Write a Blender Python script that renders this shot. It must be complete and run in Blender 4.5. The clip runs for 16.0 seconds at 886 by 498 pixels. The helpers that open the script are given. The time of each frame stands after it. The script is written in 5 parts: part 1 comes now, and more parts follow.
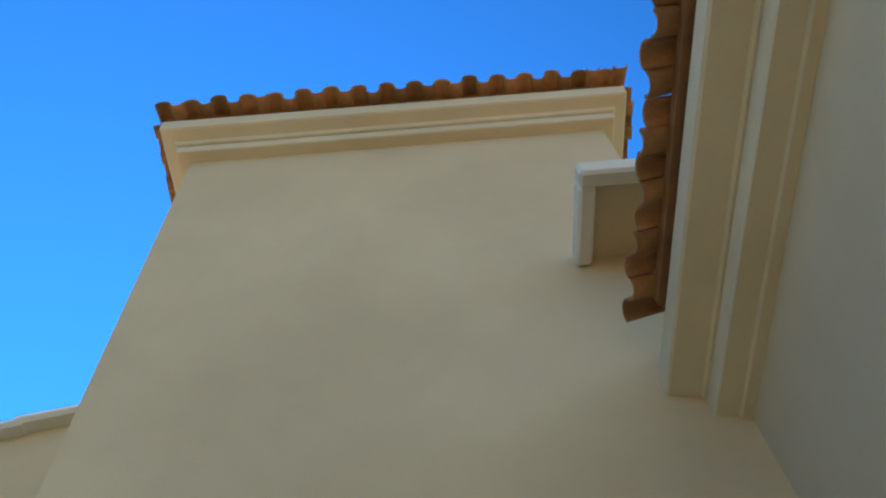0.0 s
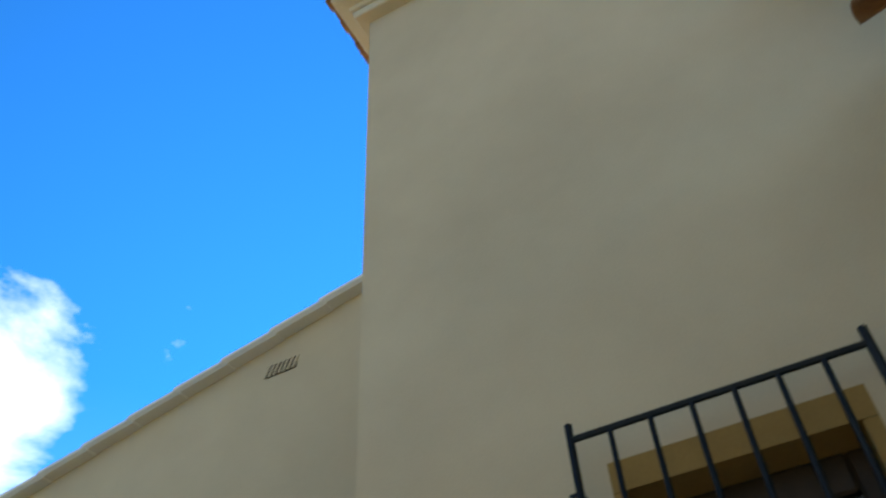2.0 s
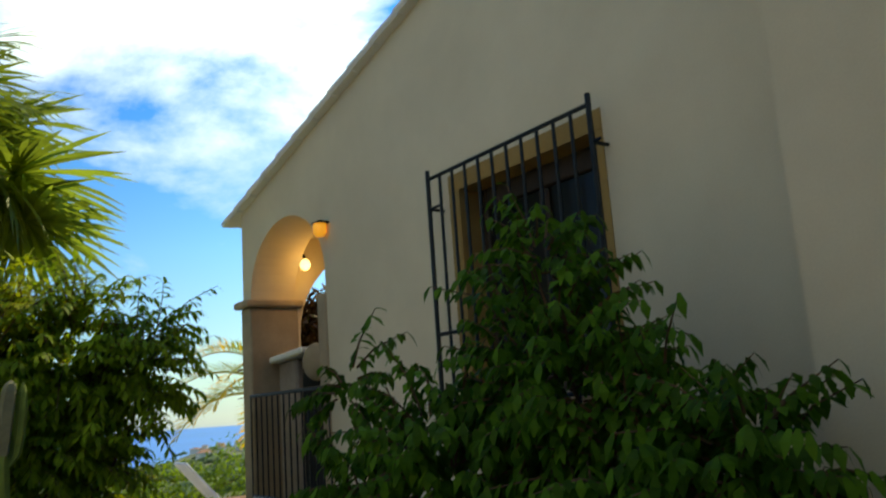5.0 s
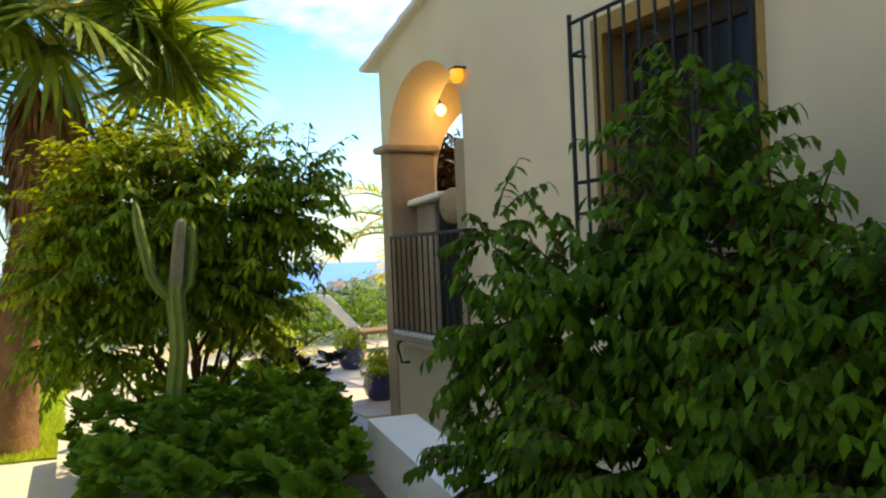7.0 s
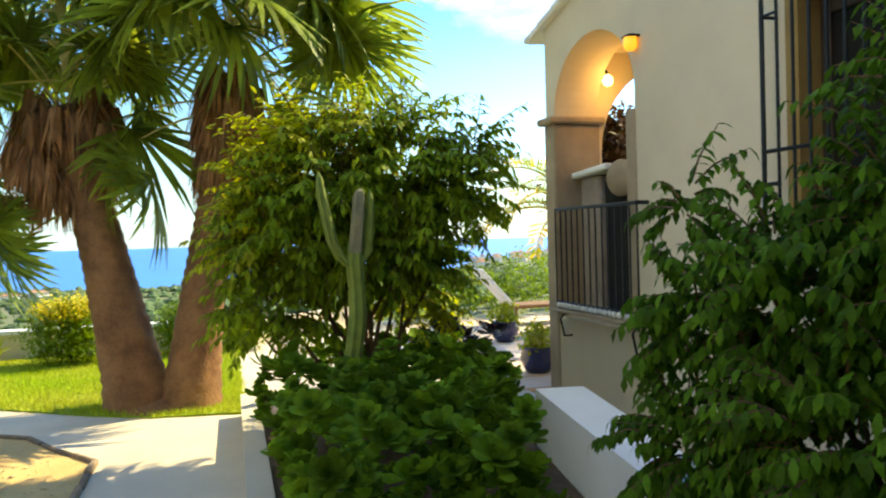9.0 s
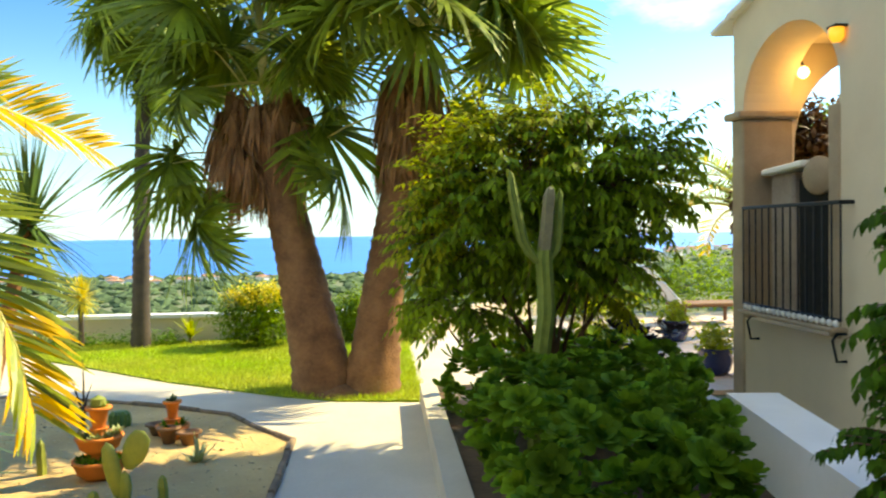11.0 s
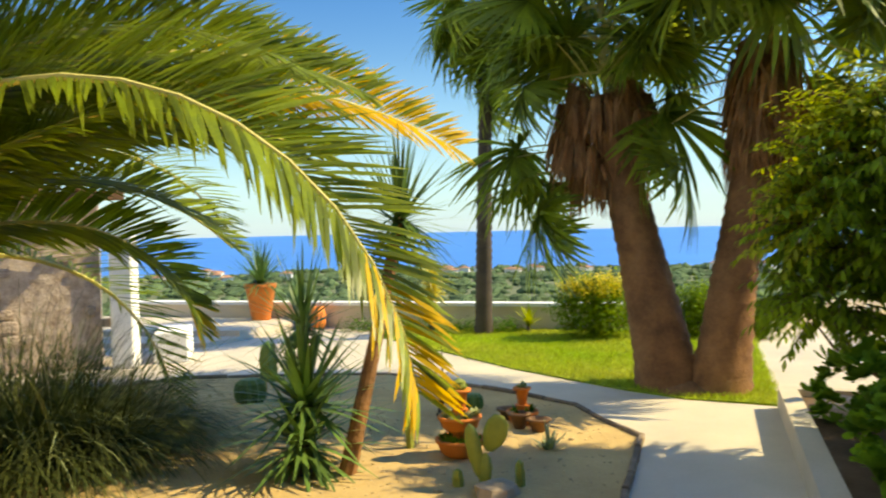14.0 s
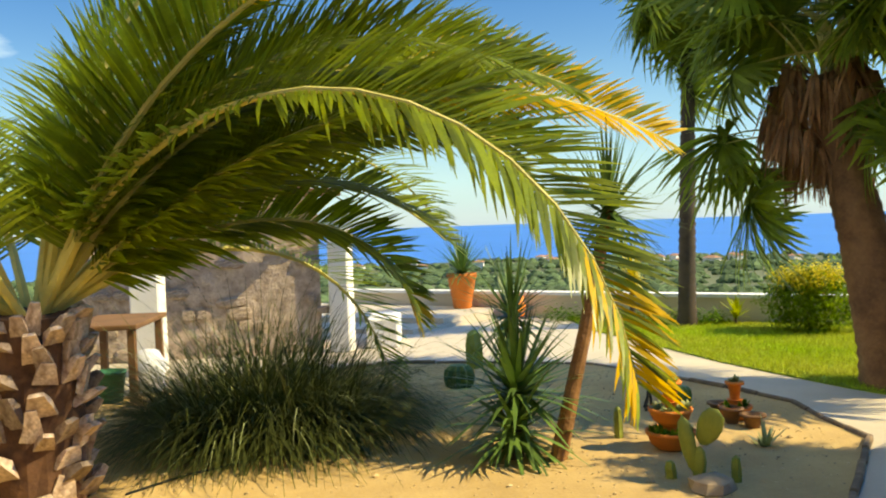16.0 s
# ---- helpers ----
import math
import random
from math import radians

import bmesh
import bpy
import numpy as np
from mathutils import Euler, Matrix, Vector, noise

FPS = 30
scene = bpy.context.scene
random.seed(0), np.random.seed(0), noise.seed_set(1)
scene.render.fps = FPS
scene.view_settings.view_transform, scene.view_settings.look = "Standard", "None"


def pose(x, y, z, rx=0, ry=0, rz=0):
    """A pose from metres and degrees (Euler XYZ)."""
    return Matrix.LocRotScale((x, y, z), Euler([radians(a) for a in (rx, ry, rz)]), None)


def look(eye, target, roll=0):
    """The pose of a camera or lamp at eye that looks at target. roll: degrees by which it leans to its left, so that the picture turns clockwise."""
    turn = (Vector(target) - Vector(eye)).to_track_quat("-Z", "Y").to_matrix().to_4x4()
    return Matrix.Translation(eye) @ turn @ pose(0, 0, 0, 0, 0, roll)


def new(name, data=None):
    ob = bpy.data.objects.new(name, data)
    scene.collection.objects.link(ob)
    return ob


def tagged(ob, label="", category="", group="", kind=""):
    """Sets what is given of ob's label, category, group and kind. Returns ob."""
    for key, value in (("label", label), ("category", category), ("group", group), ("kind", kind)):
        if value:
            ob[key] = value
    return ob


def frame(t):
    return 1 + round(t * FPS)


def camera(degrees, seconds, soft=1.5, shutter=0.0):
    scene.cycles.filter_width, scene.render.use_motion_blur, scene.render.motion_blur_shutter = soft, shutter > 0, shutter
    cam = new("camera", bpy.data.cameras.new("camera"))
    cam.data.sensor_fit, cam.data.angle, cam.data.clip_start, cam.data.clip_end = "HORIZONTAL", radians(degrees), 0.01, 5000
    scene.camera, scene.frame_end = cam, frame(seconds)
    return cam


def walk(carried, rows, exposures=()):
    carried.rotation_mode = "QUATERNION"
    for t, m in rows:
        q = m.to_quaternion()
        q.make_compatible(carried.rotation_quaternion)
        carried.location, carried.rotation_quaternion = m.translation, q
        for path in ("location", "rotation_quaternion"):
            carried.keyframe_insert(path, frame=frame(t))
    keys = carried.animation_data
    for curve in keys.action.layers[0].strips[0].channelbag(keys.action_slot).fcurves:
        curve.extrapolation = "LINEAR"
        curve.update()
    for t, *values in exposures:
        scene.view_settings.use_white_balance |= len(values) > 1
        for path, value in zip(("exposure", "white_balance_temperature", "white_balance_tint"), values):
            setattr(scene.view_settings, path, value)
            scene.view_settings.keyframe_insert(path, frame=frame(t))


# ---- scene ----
cam = camera(56.96, 16.0, 2.0, 0.4)
PATH = [
    (0.0, pose(0.045, 0.746, 1.542, 149.30, 4.11, 3.23)),
    (0.5, pose(0.053, 0.712, 1.542, 146.91, 4.44, 8.50)),
    (1.0, pose(0.058, 0.700, 1.537, 144.15, 4.50, 14.95)),
    (1.5, pose(0.115, 0.670, 1.556, 139.55, 2.60, 21.95)),
    (2.0, pose(0.125, 0.665, 1.558, 135.90, 2.80, 28.65)),
    (2.5, pose(0.088, 0.659, 1.560, 131.01, 2.98, 37.65)),
    (3.0, pose(0.031, 0.654, 1.572, 124.89, 4.59, 45.69)),
    (3.5, pose(0.083, 0.648, 1.579, 116.45, 4.89, 51.47)),
    (4.0, pose(0.033, 0.617, 1.536, 110.08, 5.23, 52.45)),
    (4.5, pose(0.010, 0.602, 1.515, 105.05, 4.50, 53.20)),
    (7.0, pose(0.060, 0.492, 1.540, 90.38, 2.36, 63.89)),
    (7.5, pose(0.042, 0.462, 1.526, 89.41, 2.05, 65.93)),
    (8.0, pose(0.028, 0.435, 1.515, 89.08, 1.80, 68.70)),
    (8.5, pose(0.006, 0.383, 1.505, 89.09, 1.77, 71.39)),
    (11.0, pose(0.027, 0.054, 1.546, 88.77, 0.78, 84.25)),
    (11.5, pose(0.012, 0.026, 1.548, 88.74, 0.97, 87.62)),
    (12.0, pose(-0.000, 0.000, 1.550, 88.66, 0.97, 90.48)),
    (12.5, pose(-0.022, -0.033, 1.547, 88.86, 0.75, 93.64)),
    (13.0, pose(-0.050, -0.064, 1.547, 88.69, 0.83, 97.29)),
    (13.5, pose(-0.058, -0.095, 1.550, 88.65, 0.85, 101.45)),
    (14.0, pose(-0.062, -0.133, 1.547, 88.55, 1.33, 106.63)),
    (14.5, pose(-0.010, -0.146, 1.561, 88.41, 1.84, 111.26)),
    (15.0, pose(0.057, -0.165, 1.570, 88.33, 2.13, 115.39)),
    (15.5, pose(0.102, -0.170, 1.577, 88.32, 2.31, 118.02)),
    (16.0, pose(0.120, -0.187, 1.577, 88.16, 2.07, 119.93)),
]

EXPOSURES = [
    (0.0, 0.42, 11200, -5), (2.0, 0.22, 10600, -8), (3.0, -0.75, 9200, -14), (3.5, -0.90, 9000, -15), (4.0, -0.88, 9200, -14), (4.5, -0.48, 9800, -12),
    (7.0, 0.85, 11200, -5), (8.5, 1.08, 11200, -6), (11.0, 1.16, 11000, -8), (12.5, 0.95, 11000, -7), (14.5, 0.54, 11200, -5), (16.0, 0.50, 11600, -5)]
walk(cam, PATH, EXPOSURES)

# ---- world and sun ----
SUN_EL, SUN_ROT = radians(42), radians(-22)
world = bpy.data.worlds.new("sky")
scene.world = world
world.use_nodes = True
wn, wl = world.node_tree.nodes, world.node_tree.links
wn.clear()
w_out = wn.new("ShaderNodeOutputWorld")
w_bg = wn.new("ShaderNodeBackground")
w_sky = wn.new("ShaderNodeTexSky")
w_sky.sky_type = "NISHITA"
w_sky.sun_disc = False
w_sky.sun_elevation, w_sky.sun_rotation = SUN_EL, SUN_ROT
w_sky.altitude, w_sky.air_density, w_sky.dust_density, w_sky.ozone_density = 100, 1.0, 0.0, 3.5
w_tc = wn.new("ShaderNodeTexCoord")
w_map = wn.new("ShaderNodeMapping")
w_map.inputs["Scale"].default_value = (1.0, 1.0, 2.2)
w_map.inputs["Location"].default_value = (0.35, 0.1, 0.2)
w_n1 = wn.new("ShaderNodeTexNoise")
w_n1.inputs["Scale"].default_value, w_n1.inputs["Detail"].default_value, w_n1.inputs["Roughness"].default_value = 2.6, 9.0, 0.58
w_n1.inputs["Distortion"].default_value = 0.25
# the cloud bank stands over the coast beyond the house corner
w_dot = wn.new("ShaderNodeVectorMath")
w_dot.operation = "DOT_PRODUCT"
w_dot.inputs[1].default_value = Vector((-0.862, 0.285, 0.43)).normalized()
w_bank = wn.new("ShaderNodeMapRange")
w_bank.inputs["From Min"].default_value, w_bank.inputs["From Max"].default_value = 0.945, 0.986
w_bank.inputs["To Min"].default_value, w_bank.inputs["To Max"].default_value = -0.16, 0.17
w_sep = wn.new("ShaderNodeSeparateXYZ")
w_low = wn.new("ShaderNodeMapRange")
w_low.inputs["From Min"].default_value, w_low.inputs["From Max"].default_value = 0.015, 0.085
w_low.inputs["To Min"].default_value, w_low.inputs["To Max"].default_value = 0.10, 0.0
w_add = wn.new("ShaderNodeMath")
w_add.operation = "ADD"
w_add2 = wn.new("ShaderNodeMath")
w_add2.operation = "ADD"
w_ramp = wn.new("ShaderNodeValToRGB")
w_ramp.color_ramp.elements[0].position, w_ramp.color_ramp.elements[1].position = 0.52, 0.70
w_mix = wn.new("ShaderNodeMix")
w_mix.data_type = "RGBA"
w_hue = wn.new("ShaderNodeHueSaturation")
w_hue.inputs["Saturation"].default_value = 1.4
# the sky brightens towards the sun
w_dot3 = wn.new("ShaderNodeVectorMath")
w_dot3.operation = "DOT_PRODUCT"
w_dot3.inputs[1].default_value = (math.sin(SUN_ROT) * math.cos(SUN_EL), math.cos(SUN_ROT) * math.cos(SUN_EL), math.sin(SUN_EL))
w_aur = wn.new("ShaderNodeMapRange")
w_aur.inputs["From Min"].default_value, w_aur.inputs["From Max"].default_value = 0.35, 0.98
w_aur.inputs["To Min"].default_value, w_aur.inputs["To Max"].default_value = 1.6, 4.2
wl.new(w_tc.outputs["Generated"], w_dot3.inputs[0])
wl.new(w_dot3.outputs["Value"], w_aur.inputs["Value"])
wl.new(w_aur.outputs["Result"], w_hue.inputs["Value"])
w_hue.inputs["Hue"].default_value = 0.52
wl.new(w_tc.outputs["Generated"], w_map.inputs["Vector"])
wl.new(w_map.outputs["Vector"], w_n1.inputs["Vector"])
wl.new(w_tc.outputs["Generated"], w_dot.inputs[0])
wl.new(w_dot.outputs["Value"], w_bank.inputs["Value"])
wl.new(w_tc.outputs["Generated"], w_sep.inputs[0])
# scattered clouds inland, behind the house's garden side: unseen, added as fill for shaded walls
w_dot2 = wn.new("ShaderNodeVectorMath")
w_dot2.operation = "DOT_PRODUCT"
w_dot2.inputs[1].default_value = Vector((0.45, -0.85, 0.45)).normalized()
w_fill_bank = wn.new("ShaderNodeMapRange")
w_fill_bank.inputs["From Min"].default_value, w_fill_bank.inputs["From Max"].default_value = 0.15, 0.7
w_fill_bank.inputs["To Min"].default_value, w_fill_bank.inputs["To Max"].default_value = 0.0, 0.21
w_add3 = wn.new("ShaderNodeMath")
w_add3.operation = "ADD"
wl.new(w_tc.outputs["Generated"], w_dot2.inputs[0])
wl.new(w_dot2.outputs["Value"], w_fill_bank.inputs["Value"])
wl.new(w_fill_bank.outputs["Result"], w_add3.inputs[0])
wl.new(w_sep.outputs["Z"], w_low.inputs["Value"])
wl.new(w_n1.outputs["Fac"], w_add.inputs[0])
wl.new(w_bank.outputs["Result"], w_add.inputs[1])
wl.new(w_add.outputs[0], w_add2.inputs[0])
wl.new(w_low.outputs["Result"], w_add2.inputs[1])
wl.new(w_add2.outputs[0], w_add3.inputs[1])
wl.new(w_add3.outputs[0], w_ramp.inputs["Fac"])
wl.new(w_sky.outputs["Color"], w_hue.inputs["Color"])
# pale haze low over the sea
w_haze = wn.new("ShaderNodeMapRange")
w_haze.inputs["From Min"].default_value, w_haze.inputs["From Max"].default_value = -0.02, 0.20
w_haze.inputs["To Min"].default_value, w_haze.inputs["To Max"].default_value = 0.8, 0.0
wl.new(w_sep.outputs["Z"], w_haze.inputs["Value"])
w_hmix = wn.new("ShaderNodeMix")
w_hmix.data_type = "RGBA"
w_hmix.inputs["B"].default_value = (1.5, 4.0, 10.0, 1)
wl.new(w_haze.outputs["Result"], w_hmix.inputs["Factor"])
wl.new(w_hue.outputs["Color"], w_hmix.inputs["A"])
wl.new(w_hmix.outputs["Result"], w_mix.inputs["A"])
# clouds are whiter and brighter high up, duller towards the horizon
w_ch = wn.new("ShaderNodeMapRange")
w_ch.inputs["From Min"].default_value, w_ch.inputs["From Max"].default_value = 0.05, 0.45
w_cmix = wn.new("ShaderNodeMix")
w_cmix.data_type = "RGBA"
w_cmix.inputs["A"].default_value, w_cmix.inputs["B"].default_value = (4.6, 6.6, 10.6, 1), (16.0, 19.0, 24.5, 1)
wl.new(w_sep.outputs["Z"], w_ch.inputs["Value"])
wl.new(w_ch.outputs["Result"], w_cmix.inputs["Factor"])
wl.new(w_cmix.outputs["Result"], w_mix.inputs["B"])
wl.new(w_ramp.outputs["Color"], w_mix.inputs["Factor"])
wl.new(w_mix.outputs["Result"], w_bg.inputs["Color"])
w_bg.inputs["Strength"].default_value = 0.098
wl.new(w_bg.outputs["Background"], w_out.inputs["Surface"])

sun_data = bpy.data.lights.new("sun", "SUN")
sun_data.energy, sun_data.angle, sun_data.color = 5.0, radians(0.55), (1.0, 0.92, 0.80)
sun = new("sun", sun_data)
SUN_DIR = Vector((math.sin(SUN_ROT) * math.cos(SUN_EL), math.cos(SUN_ROT) * math.cos(SUN_EL), math.sin(SUN_EL)))
sun.matrix_world = look((-10, 30, 30), Vector((-10, 30, 30)) - SUN_DIR)


# ---- materials ----
def material(name, color, color2=None, scale=6.0, rough=0.8, bump=0.2, fine=60.0, metal=0.0, spread=0.0, translucent=0.0, spots=None, bump_dist=0.01, spec=0.3):
    """Two scales of mottling between color and color2, fine relief, and a spread by object or island."""
    m = bpy.data.materials.new(name)
    m.use_nodes = True
    n, l = m.node_tree.nodes, m.node_tree.links
    b = n["Principled BSDF"]
    color2 = color2 or tuple(c * 0.8 for c in color)
    tc = n.new("ShaderNodeTexCoord")
    n1 = n.new("ShaderNodeTexNoise")
    n1.inputs["Scale"].default_value, n1.inputs["Detail"].default_value, n1.inputs["Roughness"].default_value = scale, 6, 0.6
    n2 = n.new("ShaderNodeTexNoise")
    n2.inputs["Scale"].default_value, n2.inputs["Detail"].default_value = fine, 4
    for k in (n1, n2):
        l.new(tc.outputs["Object"], k.inputs["Vector"])
    add = n.new("ShaderNodeMath")
    add.operation = "MULTIPLY_ADD"
    add.inputs[1].default_value = 0.3
    l.new(n2.outputs["Fac"], add.inputs[0])
    l.new(n1.outputs["Fac"], add.inputs[2])
    ramp = n.new("ShaderNodeValToRGB")
    ramp.color_ramp.elements[0].position, ramp.color_ramp.elements[1].position = 0.42, 0.88
    ramp.color_ramp.elements[0].color, ramp.color_ramp.elements[1].color = (*color2, 1), (*color, 1)
    if spots:
        e = ramp.color_ramp.elements.new(0.97)
        e.color = (*spots, 1)
    l.new(add.outputs[0], ramp.inputs["Fac"])
    out = ramp.outputs["Color"]
    if spread:
        geo = n.new("ShaderNodeNewGeometry")
        info = n.new("ShaderNodeObjectInfo")
        s = n.new("ShaderNodeMath")
        s.operation = "ADD"
        l.new(geo.outputs["Random Per Island"], s.inputs[0])
        l.new(info.outputs["Random"], s.inputs[1])
        fr = n.new("ShaderNodeMath")
        fr.operation = "FRACT"
        l.new(s.outputs[0], fr.inputs[0])
        mr = n.new("ShaderNodeMapRange")
        mr.inputs["To Min"].default_value, mr.inputs["To Max"].default_value = 1 - spread, 1 + spread
        l.new(fr.outputs[0], mr.inputs["Value"])
        hs = n.new("ShaderNodeHueSaturation")
        l.new(out, hs.inputs["Color"])
        l.new(mr.outputs["Result"], hs.inputs["Value"])
        out = hs.outputs["Color"]
    l.new(out, b.inputs["Base Color"])
    b.inputs["Roughness"].default_value, b.inputs["Metallic"].default_value = rough, metal
    b.inputs["Specular IOR Level"].default_value = spec
    if bump:
        bp = n.new("ShaderNodeBump")
        bp.inputs["Strength"].default_value, bp.inputs["Distance"].default_value = bump, bump_dist
        l.new(add.outputs[0], bp.inputs["Height"])
        l.new(bp.outputs["Normal"], b.inputs["Normal"])
    if translucent:
        tr = n.new("ShaderNodeBsdfTranslucent")
        l.new(out, tr.inputs["Color"])
        mx = n.new("ShaderNodeMixShader")
        mx.inputs[0].default_value = translucent
        l.new(b.outputs[0], mx.inputs[1])
        l.new(tr.outputs[0], mx.inputs[2])
        l.new(mx.outputs[0], n["Material Output"].inputs["Surface"])
    return m


def glow(name, color, strength):
    m = bpy.data.materials.new(name)
    m.use_nodes = True
    b = m.node_tree.nodes["Principled BSDF"]
    b.inputs["Base Color"].default_value = (*color, 1)
    b.inputs["Emission Color"].default_value = (*color, 1)
    b.inputs["Emission Strength"].default_value = strength
    return m


STUCCO = material("cream_stucco", (0.73, 0.61, 0.435), (0.60, 0.495, 0.35), 1.1, 0.92, 0.35, 120, bump_dist=0.004)
CORNICE = material("pale_plaster", (0.82, 0.73, 0.57), (0.70, 0.61, 0.46), 1.6, 0.92, 0.3, 110, bump_dist=0.004)
WHITE = material("white_plaster", (0.85, 0.84, 0.80), (0.74, 0.73, 0.69), 1.5, 0.9, 0.25, 110, bump_dist=0.004)
TILE = material("terracotta_tile", (0.50, 0.24, 0.11), (0.30, 0.15, 0.08), 9, 0.85, 0.3, 70, spread=0.3, spots=(0.60, 0.42, 0.26))
STONE = material("limestone_facing", (0.44, 0.33, 0.22), (0.30, 0.22, 0.14), 4, 0.75, 0.3, 60)
ROUGHWALL = material("rough_stone_wall", (0.60, 0.48, 0.38), (0.22, 0.16, 0.12), 7, 0.95, 1.0, 34, bump_dist=0.04)
RUBBLE = material("rubble_stone", (0.50, 0.40, 0.32), (0.30, 0.23, 0.19), 5, 0.9, 0.5, 40, spread=0.25, bump_dist=0.02)
IRON = material("black_iron", (0.025, 0.03, 0.035), (0.015, 0.018, 0.02), 20, 0.45, 0.1, 120, metal=0.6)
SOOT = material("sooty_iron", (0.018, 0.018, 0.018), (0.008, 0.008, 0.008), 14, 0.9, 0.2, 80)
FRAME = material("brown_window_frame", (0.06, 0.035, 0.02), (0.03, 0.018, 0.01), 10, 0.5, 0.1, 90)
REVEAL = material("ochre_lintel", (0.42, 0.26, 0.09), (0.30, 0.18, 0.06), 3, 0.85, 0.2, 90)
GLASS = bpy.data.materials.new("dark_glass")
GLASS.use_nodes = True
_b = GLASS.node_tree.nodes["Principled BSDF"]
_b.inputs["Base Color"].default_value, _b.inputs["Roughness"].default_value = (0.02, 0.019, 0.018, 1), 0.12
_b.inputs["Specular IOR Level"].default_value = 0.2
CONCRETE = material("path_concrete", (0.61, 0.53, 0.42), (0.48, 0.42, 0.33), 1.3, 0.9, 0.35, 45, bump_dist=0.006)
PAVING = material("terrace_paving", (0.66, 0.52, 0.42), (0.54, 0.41, 0.32), 2.5, 0.85, 0.3, 40, spread=0.1)
SAND = material("yellow_gravel", (0.60, 0.42, 0.19), (0.42, 0.28, 0.12), 1.6, 0.95, 0.8, 55, spots=(0.72, 0.58, 0.36), bump_dist=0.015)
PEBBLE = material("pebble", (0.62, 0.47, 0.26), (0.45, 0.33, 0.18), 14, 0.9, 0.2, 80, spread=0.35)
SOIL = material("planter_soil", (0.16, 0.10, 0.06), (0.08, 0.05, 0.03), 5, 0.95, 0.8, 40, bump_dist=0.02)
EDGING = material("edging_stone", (0.26, 0.19, 0.13), (0.14, 0.10, 0.07), 6, 0.9, 0.4, 50, spread=0.2)
LAWN = material("lawn_turf", (0.28, 0.36, 0.03), (0.17, 0.24, 0.02), 1.5, 0.95, 0.8, 70, spots=(0.30, 0.32, 0.08), bump_dist=0.02)
BLADE = material("grass_blade", (0.34, 0.50, 0.025), (0.52, 0.50, 0.08), 0.9, 0.7, 0, 30, spread=0.35, translucent=0.35)
EARTH = material("hillside_earth", (0.16, 0.17, 0.08), (0.09, 0.11, 0.05), 0.05, 0.95, 0.3, 0.6)
FOREST = material("pine_wood", (0.11, 0.16, 0.06), (0.05, 0.085, 0.035), 0.12, 0.95, 0.6, 1.2, spread=0.35, bump_dist=0.8)
VILLA = material("far_white_render", (0.80, 0.76, 0.70), (0.70, 0.66, 0.60), 0.2, 0.9, 0, 2)
VILLAROOF = material("far_roof", (0.45, 0.24, 0.14), (0.34, 0.18, 0.11), 0.3, 0.9, 0, 2)
PALMBARK = material("palm_bark", (0.34, 0.17, 0.075), (0.13, 0.06, 0.027), 4, 0.95, 0.9, 34, spots=(0.54, 0.37, 0.23), bump_dist=0.03)
GREYBARK = material("grey_bark", (0.10, 0.075, 0.055), (0.05, 0.04, 0.03), 5, 0.95, 0.6, 30, bump_dist=0.015)
SKIRT = material("dead_frond", (0.50, 0.25, 0.11), (0.26, 0.12, 0.05), 5, 0.95, 0.2, 40, spread=0.3, translucent=0.2)
FANLEAF = material("fan_palm_leaf", (0.30, 0.37, 0.04), (0.13, 0.18, 0.022), 3, 0.5, 0.1, 40, spread=0.45, translucent=0.55, spec=0.3)
STALK = material("palm_stalk", (0.66, 0.58, 0.20), (0.48, 0.42, 0.12), 6, 0.55, 0.1, 40)
FROND = material("date_palm_leaflet", (0.34, 0.42, 0.04), (0.17, 0.23, 0.022), 2.5, 0.34, 0, 40, spread=0.4, translucent=0.55, spec=0.45)
FROND_Y = material("yellowed_leaflet", (0.88, 0.54, 0.015), (0.66, 0.44, 0.02), 3, 0.5, 0, 40, spread=0.2, translucent=0.45)
FICUS = material("dark_green_leaf", (0.10, 0.21, 0.016), (0.045, 0.11, 0.008), 4, 0.6, 0, 40, spread=0.5, translucent=0.4, spec=0.12)
BUSHLEAF = material("bush_leaf", (0.27, 0.38, 0.025), (0.14, 0.22, 0.015), 2, 0.6, 0, 40, spread=0.4, translucent=0.5, spec=0.15)
RUST = material("rust_leaf", (0.16, 0.07, 0.02), (0.08, 0.035, 0.01), 3, 0.7, 0, 40, spread=0.4, translucent=0.2)
GOLD = material("golden_leaf", (0.85, 0.68, 0.06), (0.60, 0.50, 0.05), 3, 0.5, 0, 40, spread=0.2, translucent=0.4)
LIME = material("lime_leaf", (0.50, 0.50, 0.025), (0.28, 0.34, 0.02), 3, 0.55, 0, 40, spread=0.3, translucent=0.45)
DEADTOP = material("dry_cactus_wood", (0.27, 0.26, 0.15), (0.16, 0.15, 0.09), 8, 0.9, 0.5, 60)
TWIG = material("brown_twig", (0.16, 0.09, 0.05), (0.09, 0.05, 0.03), 8, 0.9, 0.3, 60)
CACTUS = material("cactus_skin", (0.30, 0.34, 0.07), (0.19, 0.23, 0.05), 6, 0.6, 0.2, 60)
COLCACTUS = material("column_cactus_skin", (0.20, 0.26, 0.05), (0.11, 0.15, 0.03), 9, 0.75, 0.4, 70)
AEON = material("aeonium_leaf", (0.17, 0.30, 0.022), (0.07, 0.14, 0.011), 4, 0.7, 0, 40, spread=0.45, translucent=0.25, spec=0.08)
PURPLE = material("purple_leaf", (0.06, 0.02, 0.025), (0.025, 0.01, 0.012), 5, 0.45, 0, 40, spread=0.4)
